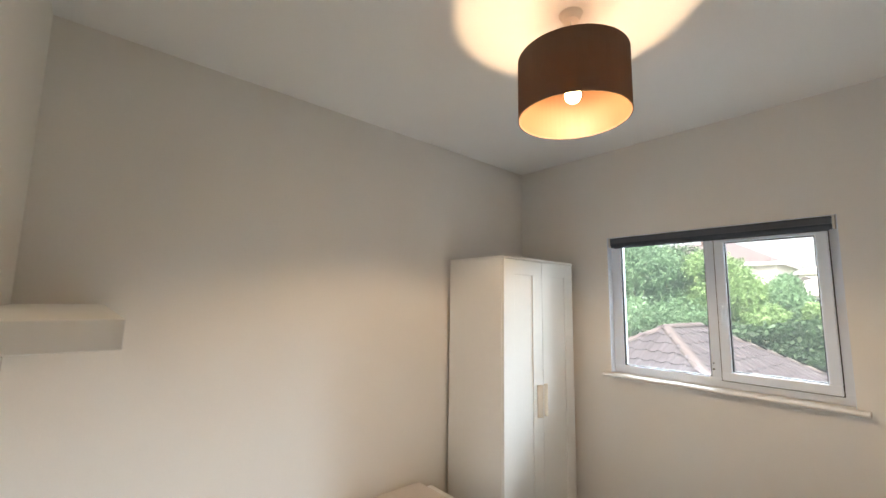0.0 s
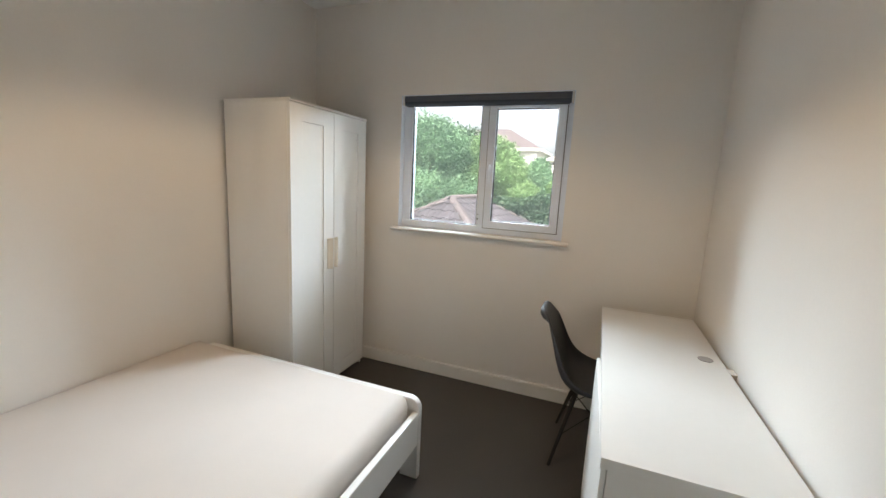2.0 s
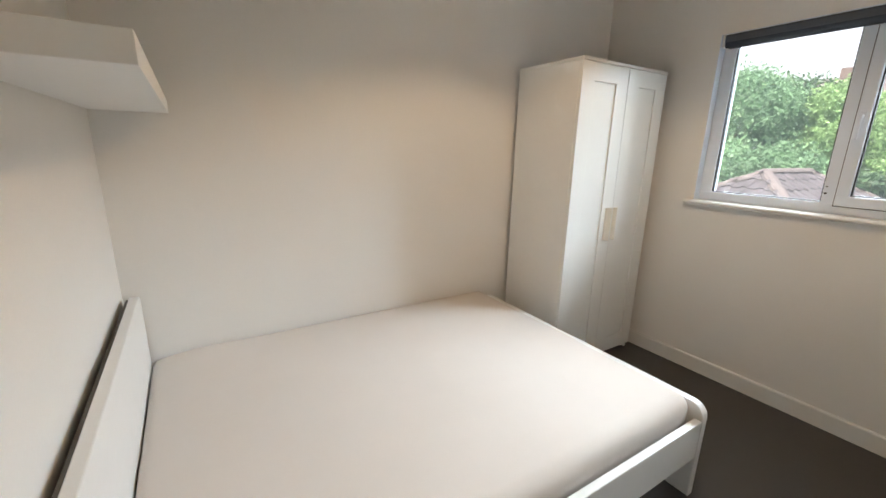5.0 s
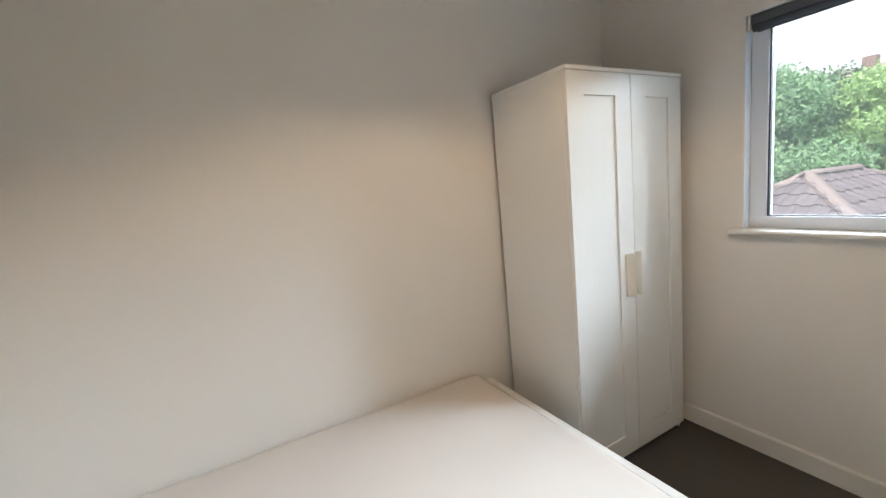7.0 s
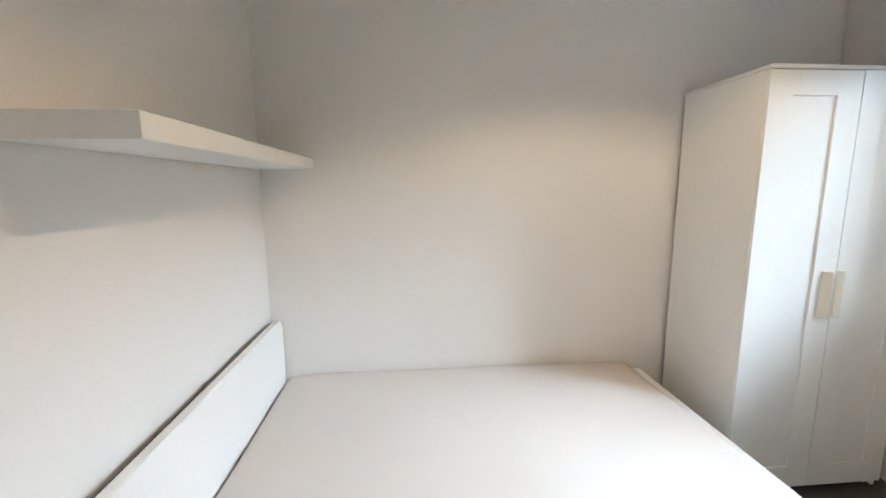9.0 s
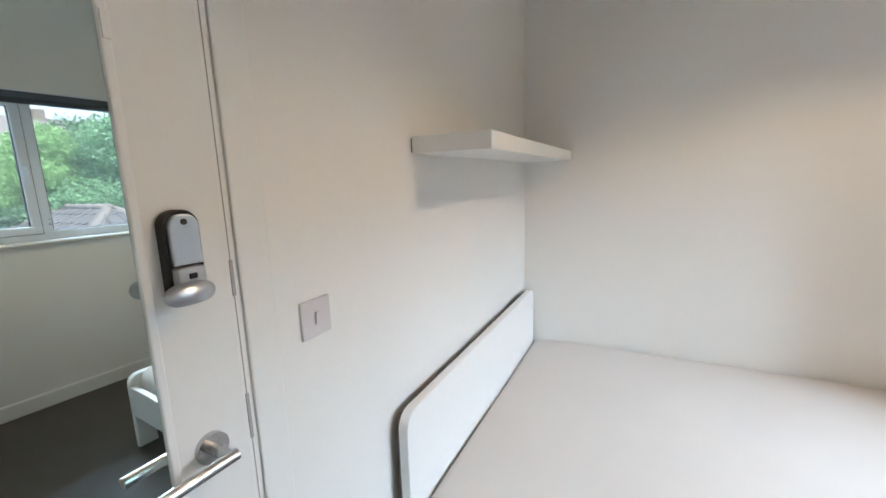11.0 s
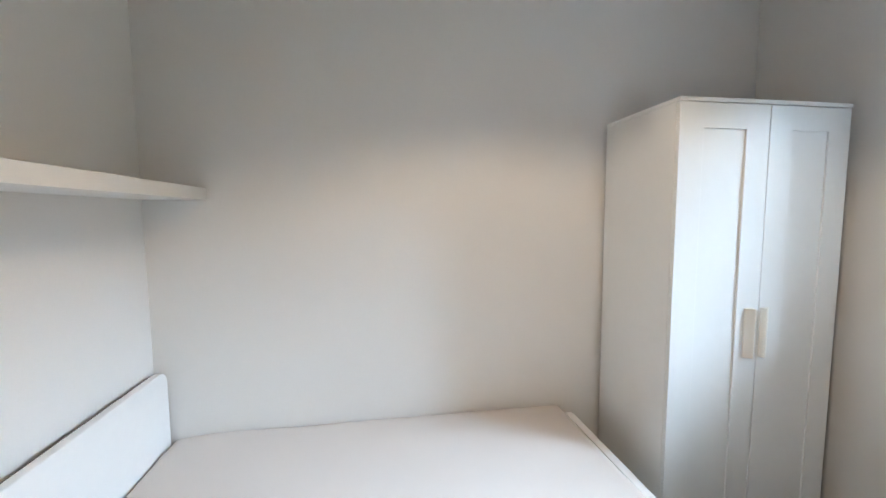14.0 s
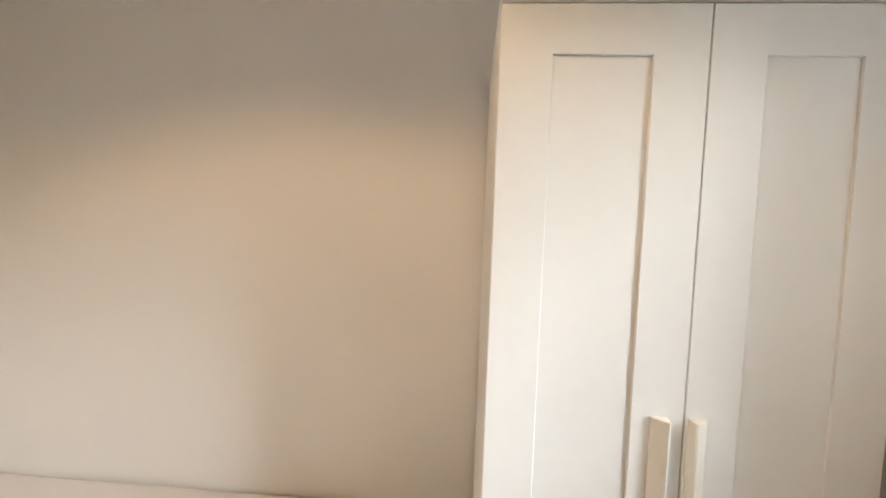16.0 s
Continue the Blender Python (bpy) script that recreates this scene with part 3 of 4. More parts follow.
# ---- wardrobe ----
def wardrobe():
    x0, x1, y0, y1, h = 0.040, 0.534, 2.144, 2.930, 1.894
    top = thing("wardrobe", ((x0 + x1) / 2, (y0 + y1) / 2, 0), "tall white two-door wardrobe with recessed door panels beside the window", "wardrobe")
    bm = bmesh.new()
    box(bm, x0, x1 - 0.020, y0, y0 + 0.018, 0.0, h - 0.016, 0.001)
    box(bm, x0, x1 - 0.020, y1 - 0.018, y1, 0.0, h - 0.016, 0.001)
    box(bm, x0, x1 - 0.022, y0 + 0.018, y1 - 0.018, 0.05, 0.068)
    box(bm, x0, x0 + 0.006, y0 + 0.018, y1 - 0.018, 0.068, h - 0.016)
    part("body", bm, white_foil, top, "white foil-covered carcass")
    part("top_panel", slab(x0, x1 + 0.002, y0 - 0.002, y1 + 0.002, h - 0.0155, h, bevel=0.0015), white_foil, top, "thin white top panel")
    zb, zt = 0.038, h - 0.019
    for a, b, hy in ((y0 + 0.001, 2.5445, 2.495), (2.5475, y1 - 0.001, 2.571)):
        s, rail_t, rail_b, d = 0.104, 0.096, 0.105, 0.007
        bm = bmesh.new()
        # stepped face: outer frame proud of the inset panel
        xo, xi = x1, x1 - d
        outer = [(a, zb), (b, zb), (b, zt), (a, zt)]
        inner = [(a + s, zb + rail_b), (b - s, zb + rail_b), (b - s, zt - rail_t), (a + s, zt - rail_t)]
        vo = [bm.verts.new((xo, *p)) for p in outer]
        vi = [bm.verts.new((xo, *p)) for p in inner]
        vd = [bm.verts.new((xi, *p)) for p in inner]
        vb = [bm.verts.new((x1 - 0.019, *p)) for p in outer]
        for i in range(4):
            j = (i + 1) % 4
            bm.faces.new((vo[i], vo[j], vi[j], vi[i]))
            bm.faces.new((vi[i], vi[j], vd[j], vd[i]))
            bm.faces.new((vb[i], vb[j], vo[j], vo[i]))
        bm.faces.new(vd)
        bm.faces.new(vb)
        bmesh.ops.recalc_face_normals(bm, faces=bm.faces)
        rim = [e for e in bm.edges if all(abs(v.co.x - xo) < 1e-6 for v in e.verts) and
               (all(any((v.co - q.co).length < 1e-6 for q in vo) for v in e.verts) or all(any((v.co - q.co).length < 1e-6 for q in vi) for v in e.verts))]
        bmesh.ops.bevel(bm, geom=rim, offset=0.0012, segments=2, profile=0.5, affect="EDGES")
        d_ob = part("door", bm, door_foil, top, "white wardrobe door with a recessed panel")
        # handle: a shallow block that leans out from the door
        z0, z1 = 0.858, 1.064
        lean = 1 if hy < 2.54 else -1
        pts = [(x1 - 0.0005, hy - 0.017), (x1 + 0.006, hy - 0.017), (x1 + 0.024, hy + lean * 0.010 - 0.004), (x1 + 0.026, hy + lean * 0.010),
               (x1 + 0.024, hy + lean * 0.010 + 0.004), (x1 + 0.006, hy + 0.017), (x1 - 0.0005, hy + 0.017)]
        part("handle", prism(pts, 2, z0, z1, 0.002), handle_mat, d_ob, "cream plastic upright bar handle")
    for y in (y0 + 0.03, y1 - 0.03):
        part("foot", tube(bmesh.new(), (x1 - 0.05, y, 0.0), (x1 - 0.05, y, 0.05), 0.013, sides=16), white_foil, top, "small white adjustable foot")


wardrobe()


# ---- bed ----
BX0, BX1, BY0, BY1 = 0.022, 1.483, 0.020, 1.982


def bed():
    top = thing("bed", ((BX0 + BX1) / 2, (BY0 + BY1) / 2, 0), "white low double bed frame with rounded headboard and footboard", "bed")
    bm = prism(rounded(BX0, BX1 + 0.006, 0.0, 0.768, 0.055, (0, 0, 1, 1), 10), 1, BY0 + 0.012, BY0 + 0.045, 0.004)
    part("headboard", bm, white_paint, top, "white headboard with rounded corners")
    # dark sheet added for the shade between headboard and wall
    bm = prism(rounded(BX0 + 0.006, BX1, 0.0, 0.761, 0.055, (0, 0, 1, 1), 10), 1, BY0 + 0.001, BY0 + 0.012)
    part("headboard_gap_shade", bm, felt_shade_mat, top, "dark sheet drawn as the shade behind the headboard")
    # footboard with its legs cut below
    pts = rounded(BX0, BX1, 0.0, 0.430, 0.06, (0, 0, 1, 1), 10)
    pts = [(BX0, 0.0), (BX0 + 0.095, 0.0), (BX0 + 0.085, 0.175), (BX1 - 0.085, 0.175), (BX1 - 0.095, 0.0)] + pts[1:]
    part("footboard", prism(pts, 1, BY1 - 0.038, BY1, 0.004), white_paint, top, "white footboard with rounded corners and legs")
    for a, b in ((BX0, BX0 + 0.03), (BX1 - 0.032, BX1 - 0.001)):
        part("side_rail", slab(a, b, BY0 + 0.045, BY1 - 0.038, 0.190, 0.364, bevel=0.004), white_paint, top, "white side rail")
    bm = bmesh.new()
    for i in range(14):
        y = BY0 + 0.12 + i * 0.13
        box(bm, BX0 + 0.03, BX1 - 0.032, y, y + 0.07, 0.215, 0.228)
    part("slats", bm, fence_mat, top, "row of wooden slats under the mattress")


bed()


def mattress():
    """Fitted sheet over a mattress: soft edges, a slightly crowned top and gentle creases."""
    x0, x1, y0, y1, z0, z1 = 0.006, BX1 - 0.045, BY0 + 0.048, BY1 - 0.039, 0.228, 0.459
    nx, ny = 64, 88
    bm = bmesh.new()

    def height(x, y):
        e = min(x - x0, x1 - x, y - y0, y1 - y)
        crown = 0.012 * min(1, e / 0.30)
        foot = max(0, 1 - (y1 - y) / 0.25)
        wave = 0.0085 * noise.noise(Vector((x * 2.1, y * 1.7, 3))) + (0.0014 + 0.0032 * foot) * noise.noise(Vector((x * 8, y * 3, 7)))
        return z1 - 0.006 + crown + wave - 0.020 * max(0, 1 - (y - y0) / 0.24) ** 2
    grid = []
    for i in range(nx + 1):
        row = []
        for j in range(ny + 1):
            u, v = i / nx, j / ny
            x, y = x0 + (x1 - x0) * (0.5 - 0.5 * math.cos(math.pi * u)), y0 + (y1 - y0) * (0.5 - 0.5 * math.cos(math.pi * v))
            west, head = x < (x0 + x1) / 2, y < (y0 + y1) / 2
            rx, ry = 0.022 if west else 0.062, 0.030 if head else 0.040       # tight where it is pressed against wall and boards
            cx, cy = max(0, 1 - min(x - x0, x1 - x) / rx), max(0, 1 - min(y - y0, y1 - y) / ry)
            d = math.hypot(cx, cy)
            reach = (rx * cx + ry * cy) / (cx + cy) if d else 0
            z = height(x, y) - reach * (1 - math.sqrt(max(0, 1 - min(1, d) ** 2)))
            if d > 1:      # round the plan corners
                x += cx * (1 - 1 / d) * rx * (1 if west else -1)
                y += cy * (1 - 1 / d) * ry * (1 if head else -1)
            row.append(bm.verts.new((x, y, z)))
        grid.append(row)
    for i in range(nx):
        for j in range(ny):
            bm.faces.new((grid[i][j], grid[i + 1][j], grid[i + 1][j + 1], grid[i][j + 1]))
    rim = [grid[i][0] for i in range(nx + 1)] + [grid[nx][j] for j in range(1, ny + 1)] + [grid[i][ny] for i in range(nx - 1, -1, -1)] + \
          [grid[0][j] for j in range(ny - 1, 0, -1)]
    prev = rim
    for z in (0.34, 0.30, 0.25, z0):
        ring = [bm.verts.new((v.co.x, v.co.y, z)) for v in rim]
        for k in range(len(rim)):
            m = (k + 1) % len(rim)
            bm.faces.new((prev[k], ring[k], ring[m], prev[m]))
        prev = ring
    bm.faces.new(prev)
    bmesh.ops.recalc_face_normals(bm, faces=bm.faces)
    top = thing("mattress", ((x0 + x1) / 2, (y0 + y1) / 2, z0), "double mattress in a plain pale cream fitted sheet on the bed", "mattress")
    part("fitted_sheet", bm, sheet_mat, top, "smooth cream fitted sheet", smooth=True)


mattress()


# ---- desk ----
DKX0, DKX1, DKY0, DKY1, DKZ = 2.272, 2.766, 1.397, 2.925, 0.755


def desk():
    top = thing("desk", ((DKX0 + DKX1) / 2, (DKY0 + DKY1) / 2, 0), "long white desk with a cupboard pedestal against the wall", "desk")
    hx, hy, hr = 2.702, 2.308, 0.032
    # top with a round cable hole
    bm = bmesh.new()
    n = 32
    outline = []
    for (ax, ay, bx, by) in ((DKX0, DKY0, DKX1, DKY0), (DKX1, DKY0, DKX1, DKY1), (DKX1, DKY1, DKX0, DKY1), (DKX0, DKY1, DKX0, DKY0)):
        for i in range(n // 4):
            f = i / (n // 4)
            outline.append((ax + (bx - ax) * f, ay + (by - ay) * f))
    ring = []
    for (px, py) in outline:
        a = math.atan2(py - hy, px - hx)
        ring.append((hx + hr * math.cos(a), hy + hr * math.sin(a)))
    lv = {}
    for z in (DKZ - 0.034, DKZ):
        lv[z] = ([bm.verts.new((*p, z)) for p in outline], [bm.verts.new((*p, z)) for p in ring])
        for i in range(n):
            j = (i + 1) % n
            bm.faces.new((lv[z][0][i], lv[z][0][j], lv[z][1][j], lv[z][1][i]))
    a, b = lv[DKZ - 0.034], lv[DKZ]
    for k in (0, 1):
        for i in range(n):
            j = (i + 1) % n
            bm.faces.new((a[k][i], a[k][j], b[k][j], b[k][i]))
    bmesh.ops.recalc_face_normals(bm, faces=bm.faces)
    part("tabletop", bm, white_foil, top, "white desktop with a round cable hole")
    bm = bmesh.new()
    bmesh.ops.create_cone(bm, cap_ends=True, segments=32, radius1=hr, radius2=hr - 0.002, depth=0.012, matrix=Matrix.Translation((hx, hy, DKZ - 0.004)))
    part("cable_cap", bm, grey_plastic, top, "round grey cable cover")
    part("spacer", slab(DKX1 - 0.003, 2.7895, 2.180, 2.240, DKZ - 0.03, DKZ + 0.001, bevel=0.001), white_foil, top, "small white spacer against the wall")
    px1 = DKY0 + 0.70
    zt = DKZ - 0.034
    part("side_panel", slab(DKX0 + 0.02, DKX1 - 0.01, DKY0 + 0.004, DKY0 + 0.022, 0, zt), white_foil, top, "white cupboard side panel")
    part("side_panel", slab(DKX0 + 0.02, DKX1 - 0.01, px1 - 0.018, px1, 0, zt), white_foil, top, "white cupboard side panel")
    part("bottom_panel", slab(DKX0 + 0.022, DKX1 - 0.012, DKY0 + 0.022, px1 - 0.018, 0.05, 0.066), white_foil, top, "white cupboard bottom")
    part("end_panel", slab(DKX0 + 0.02, DKX1 - 0.01, DKY1 - 0.024, DKY1 - 0.006, 0, zt, bevel=0.001), white_foil, top, "white end panel")
    part("back_panel", slab(DKX1 - 0.03, DKX1 - 0.014, px1, DKY1 - 0.024, 0.35, zt), white_foil, top, "white modesty panel")
    hinge = Matrix.Translation((DKX0 + 0.018, DKY0 + 0.006, 0)) @ pose(0, 0, 0, 0, 0, 1.5) @ Matrix.Translation((-DKX0 - 0.018, -DKY0 - 0.006, 0))
    bm = slab(DKX0 + 0.003, DKX0 + 0.018, DKY0 + 0.006, px1 + 0.09, 0.045, zt - 0.003, bevel=0.0015)
    bmesh.ops.transform(bm, matrix=hinge, verts=bm.verts)
    part("cupboard_door", bm, white_foil, top, "white cupboard door a little way open")
    part("front_rail", slab(DKX0 + 0.004, DKX0 + 0.020, px1, DKY1 - 0.024, zt - 0.075, zt, bevel=0.001), white_foil, top, "white rail below the desktop")


desk()


# ---- chair ----
def chair():
    """Moulded shell chair, facing the desk (+x)."""
    cx, cy = 2.270, 2.552
    top = thing("chair", (cx, cy, 0), "dark grey plastic shell chair with black legs at the desk", "chair")
    # profile along the middle and along the rim, with the half width there
    mid = [(0.215, 0.400), (0.155, 0.424), (0.05, 0.416), (-0.06, 0.406), (-0.135, 0.420), (-0.185, 0.470), (-0.212, 0.545), (-0.234, 0.630),
           (-0.254, 0.705), (-0.272, 0.768), (-0.298, 0.818), (-0.320, 0.812)]
    rim = [(0.205, 0.412), (0.155, 0.440), (0.070, 0.450), (-0.020, 0.458), (-0.090, 0.485), (-0.145, 0.532), (-0.178, 0.595), (-0.205, 0.660),
           (-0.232, 0.722), (-0.255, 0.772), (-0.290, 0.808), (-0.312, 0.803)]
    half = [0.170, 0.212, 0.234, 0.240, 0.236, 0.228, 0.214, 0.198, 0.180, 0.154, 0.108, 0.088]
    bm = bmesh.new()
    n = 14
    rows = []
    for (mx, mz), (ex, ez), hw in zip(mid, rim, half):
        row = []
        for i in range(n + 1):
            t = -1 + 2 * i / n
            k = abs(t) ** 2.4
            row.append(bm.verts.new((cx + mx + (ex - mx) * k, cy + hw * math.sin(t * math.pi / 2), mz + (ez - mz) * k)))
        rows.append(row)
    for k in range(len(rows) - 1):
        for i in range(n):
            bm.faces.new((rows[k][i], rows[k + 1][i], rows[k + 1][i + 1], rows[k][i + 1]))
    bmesh.ops.recalc_face_normals(bm, faces=bm.faces)
    bmesh.ops.solidify(bm, geom=bm.faces[:], thickness=0.010)
    shell = part("shell", bm, shell_mat, top, "dark grey moulded plastic seat and back", smooth=True)
    soft = shell.modifiers.new("soft", "SUBSURF")
    soft.levels = soft.render_levels = 1
    hubs, feet = [], []
    for sx in (-1, 1):
        for sy in (-1, 1):
            a, f = (cx + sx * 0.085, cy + sy * 0.09, 0.405), (cx + sx * 0.190, cy + sy * 0.212, 0.0)
            hubs.append(Vector(a))
            feet.append(Vector(f))
            part("leg", tube(bmesh.new(), f, a, 0.009, 0.013, sides=14), black_metal, top, "tapered black leg")
    bm = bmesh.new()

    def on(i, t):
        return feet[i] + (hubs[i] - feet[i]) * t
    for i, j in ((0, 1), (2, 3), (0, 2), (1, 3)):
        tube(bm, on(i, 0.40), on(j, 0.93), 0.0032, sides=8)
        tube(bm, on(j, 0.40), on(i, 0.93), 0.0032, sides=8)
    part("brace", bm, black_metal, top, "crossed black wire braces")
    bm = bmesh.new()
    for sx in (-1, 1):
        box(bm, cx + sx * 0.085 - 0.012, cx + sx * 0.085 + 0.012, cy - 0.11, cy + 0.11, 0.400, 0.416, 0.002)
    for sy in (-1, 1):
        box(bm, cx - 0.085, cx + 0.085, cy + sy * 0.09 - 0.01, cy + sy * 0.09 + 0.01, 0.402, 0.414, 0.002)
    part("seat_frame", bm, black_metal, top, "black steel frame under the seat")


chair()


# ---- wall shelf and light switch ----
def wall_shelf():
    top = thing("wall_shelf", (0.645, 0.13, 1.53), "thick white floating shelf above the head of the bed", "shelf")
    part("board", slab(0.002, 1.294, 0.0045, 0.262, 1.522, 1.573, bevel=0.0015), white_foil, top, "thick white shelf board")
    # dark strip painted in for the shaded gap along the wall
    part("shelf_gap_shade", slab(0.01, 1.290, 0.0, 0.0045, 1.526, 1.569), felt_shade_mat, top, "dark strip for the shade where the shelf meets the wall")


wall_shelf()


def light_switch():
    top = thing("light_switch", (1.743, 0.0, 1.147), "single square light switch in pale grey metal beside the door", "switch")
    part("plate", slab(1.701, 1.787, 0.0, 0.0085, 1.104, 1.190, bevel=0.002), switch_mat, top, "square pale grey plate")
    bm = bmesh.new()
    v = [(1.7385, 0.0085, 1.133), (1.7495, 0.0085, 1.133), (1.7495, 0.0085, 1.161), (1.7385, 0.0085, 1.161)]
    base = [bm.verts.new(p) for p in v]
    front = [bm.verts.new((x, 0.011 if z < 1.146 else 0.0145, z)) for x, _, z in v]
    bm.faces.new(base)
    bm.faces.new(front)
    for i in range(4):
        j = (i + 1) % 4
        bm.faces.new((base[i], base[j], front[j], front[i]))
    bmesh.ops.recalc_face_normals(bm, faces=bm.faces)
    part("rocker", bm, switch_mat, top, "small upright rocker")


light_switch()


# ---- outside ----
S("lower_storey_wall", slab(-WT, W + WT, -WT, L + 0.14, GROUND, -0.061), render_white, "plain rendered wall of the storey below the bedroom", "wall")
S("ground", slab(-600, 600, L + 0.14, 1200, GROUND - 0.2, GROUND), grass_mat, "mown green garden grass reaching the horizon", "ground")
S("outer_ground", slab(-600, 600, -600, L + 0.14, GROUND - 0.2, GROUND), grass_mat, "green grass around the house", "ground")


def garage():
    """Low outbuilding with a hipped roof of interlocking tiles."""
    ax, ay, az = RA
    ux, uy = math.cos(RIDGE_TURN), math.sin(RIDGE_TURN)     # along the ridge
    vx, vy = -uy, ux                                         # across the ridge
    slope = math.tan(radians(30))
    half, ridge = 2.6, 1.7
    drop = half * slope
    zE = az - drop
    top = thing("garage", (ax + ux * ridge / 2, ay + uy * ridge / 2, GROUND), "low garage with a hipped brown tiled roof in the next garden", "building")

    def P(s, c, z):
        return Vector((ax + ux * s + vx * c, ay + uy * s + vy * c, z))
    bm = bmesh.new()
    w = half - 0.25
    pts = [(-w, -w), (ridge + w, -w), (ridge + w, w), (-w, w)]
    lo = [bm.verts.new(P(s, c, GROUND)) for s, c in pts]
    hi = [bm.verts.new(P(s, c, zE + 0.05)) for s, c in pts]
    for i in range(4):
        j = (i + 1) % 4
        bm.faces.new((lo[i], lo[j], hi[j], hi[i]))
    bm.faces.new(hi)
    bmesh.ops.recalc_face_normals(bm, faces=bm.faces)
    part("wall", bm, brick_mat, top, "brick garage wall")
    corners = [(-half, -half), (ridge + half, -half), (ridge + half, half), (-half, half)]
    A, B = P(0, 0, az - 0.03), P(ridge, 0, az - 0.03)
    bm = bmesh.new()
    e = [bm.verts.new(P(s, c, zE - 0.03)) for s, c in corners]
    f = [bm.verts.new(P(s, c, zE - 0.15)) for s, c in corners]
    a, b = bm.verts.new(A), bm.verts.new(B)
    for q in ((e[0], e[1], b, a), (e[1], e[2], b), (e[2], e[3], a, b), (e[3], e[0], a), tuple(f)):
        bm.faces.new(q)
    for i in range(4):
        j = (i + 1) % 4
        bm.faces.new((e[i], e[j], f[j], f[i]))
    bmesh.ops.recalc_face_normals(bm, faces=bm.faces)
    roof = part("roof", bm, felt_shade_mat, top, "hipped roof covered with brown interlocking tiles")

    # ridge and hip tiles
    def capped(p, q, name):
        d = q - p
        n = max(1, round(d.length / 0.40))
        for k in range(n):
            s, t = p + d * (k / n), p + d * ((k + 1.06) / n)
            bm = bmesh.new()
            side = d.cross(Vector((0, 0, 1))).normalized()
            up = side.cross(d).normalized()
            ra = []
            for c, lift in ((s, 0.0), (t, 0.014)):
                ra.append([bm.verts.new(c + side * (0.115 * math.cos(an)) + up * (0.075 * math.sin(an) + lift - 0.01)) for an in [math.pi * i / 6 for i in range(7)]])
            for i in range(6):
                bm.faces.new((ra[0][i], ra[0][i + 1], ra[1][i + 1], ra[1][i]))
            bm.faces.new(ra[0])
            bm.faces.new(ra[1])
            bmesh.ops.recalc_face_normals(bm, faces=bm.faces)
            part(name, bm, ridge_mat, roof)
    capped(P(0, 0, az + 0.01), P(ridge, 0, az + 0.01), "ridge_tile")
    for (s, c), peak in zip(corners, (P(0, 0, az), P(ridge, 0, az), P(ridge, 0, az), P(0, 0, az))):
        capped(P(s, c, zE + 0.01), peak, "hip_tile")

    # interlocking tiles: one shared mesh, laid in courses and clipped to the hips by their count
    tw, th = 0.30, 0.335
    sl = half / math.cos(radians(30))
    bm = bmesh.new()
    prof = [(0, 0.0), (0.07, 0.004), (0.11, 0.03), (0.15, 0.034), (0.19, 0.03), (0.23, 0.004), (0.30, 0.0)]
    lo = [bm.verts.new((x - 0.15, 0.0, z + 0.028)) for x, z in prof]
    hi = [bm.verts.new((x - 0.15, th + 0.03, z + 0.006)) for x, z in prof]
    dn = [bm.verts.new((x - 0.15, 0.0, z + 0.012)) for x, z in prof]
    for i in range(len(prof) - 1):
        bm.faces.new((lo[i], lo[i + 1], hi[i + 1], hi[i]))
        bm.faces.new((dn[i], dn[i + 1], lo[i + 1], lo[i]))
    me = bpy.data.meshes.new("tile")
    bm.to_mesh(me)
    bm.free()
    me.materials.append(tile_mat)
    rot = Matrix(((ux, vx, 0, 0), (uy, vy, 0, 0), (0, 0, 1, 0), (0, 0, 0, 1)))
    sides = [((-half, -half), 0, ridge + 2 * half), ((-half, half), -90, 2 * half), ((ridge + half, half), 180, ridge + 2 * half),
             ((ridge + half, -half), 90, 2 * half)]
    shown = {0, 1}
    base = world_at[roof]
    for k, ((s0, c0), turn, length) in enumerate(sides):
        joined = None if k in shown else bmesh.new()
        for row in range(int(sl / th) + 1):
            d = row * th
            if d + th * 0.5 > sl:
                break
            inset = d * math.cos(radians(30))
            x0, x1 = inset, length - inset
            n = int(length / tw) + 1
            for i in range(n):
                x = (i + 0.5) * tw
                if x - 0.05 < x0 or x + 0.05 > x1:
                    continue
                m = Matrix.Translation((ax, ay, 0)) @ rot @ Matrix.Translation((s0, c0, zE)) @ pose(0, 0, 0, 0, 0, turn) @ pose(0, 0, 0, 30) @ Matrix.Translation((x, d, 0.0))
                if joined is None:
                    t = new("tile", me)
                    t.parent = roof
                    t.matrix_basis = Matrix.Translation(-base) @ m @ pose(0, 0, 0, random.uniform(-0.4, 0.4), random.uniform(-0.6, 0.6), random.uniform(-0.5, 0.5))
                else:
                    joined.from_mesh(me)
                    bmesh.ops.transform(joined, matrix=m, verts=joined.verts[-21:])
        if joined:
            part("far_tiles", joined, tile_mat, roof, "courses of tiles on the far slopes", kind="stuff")


garage()


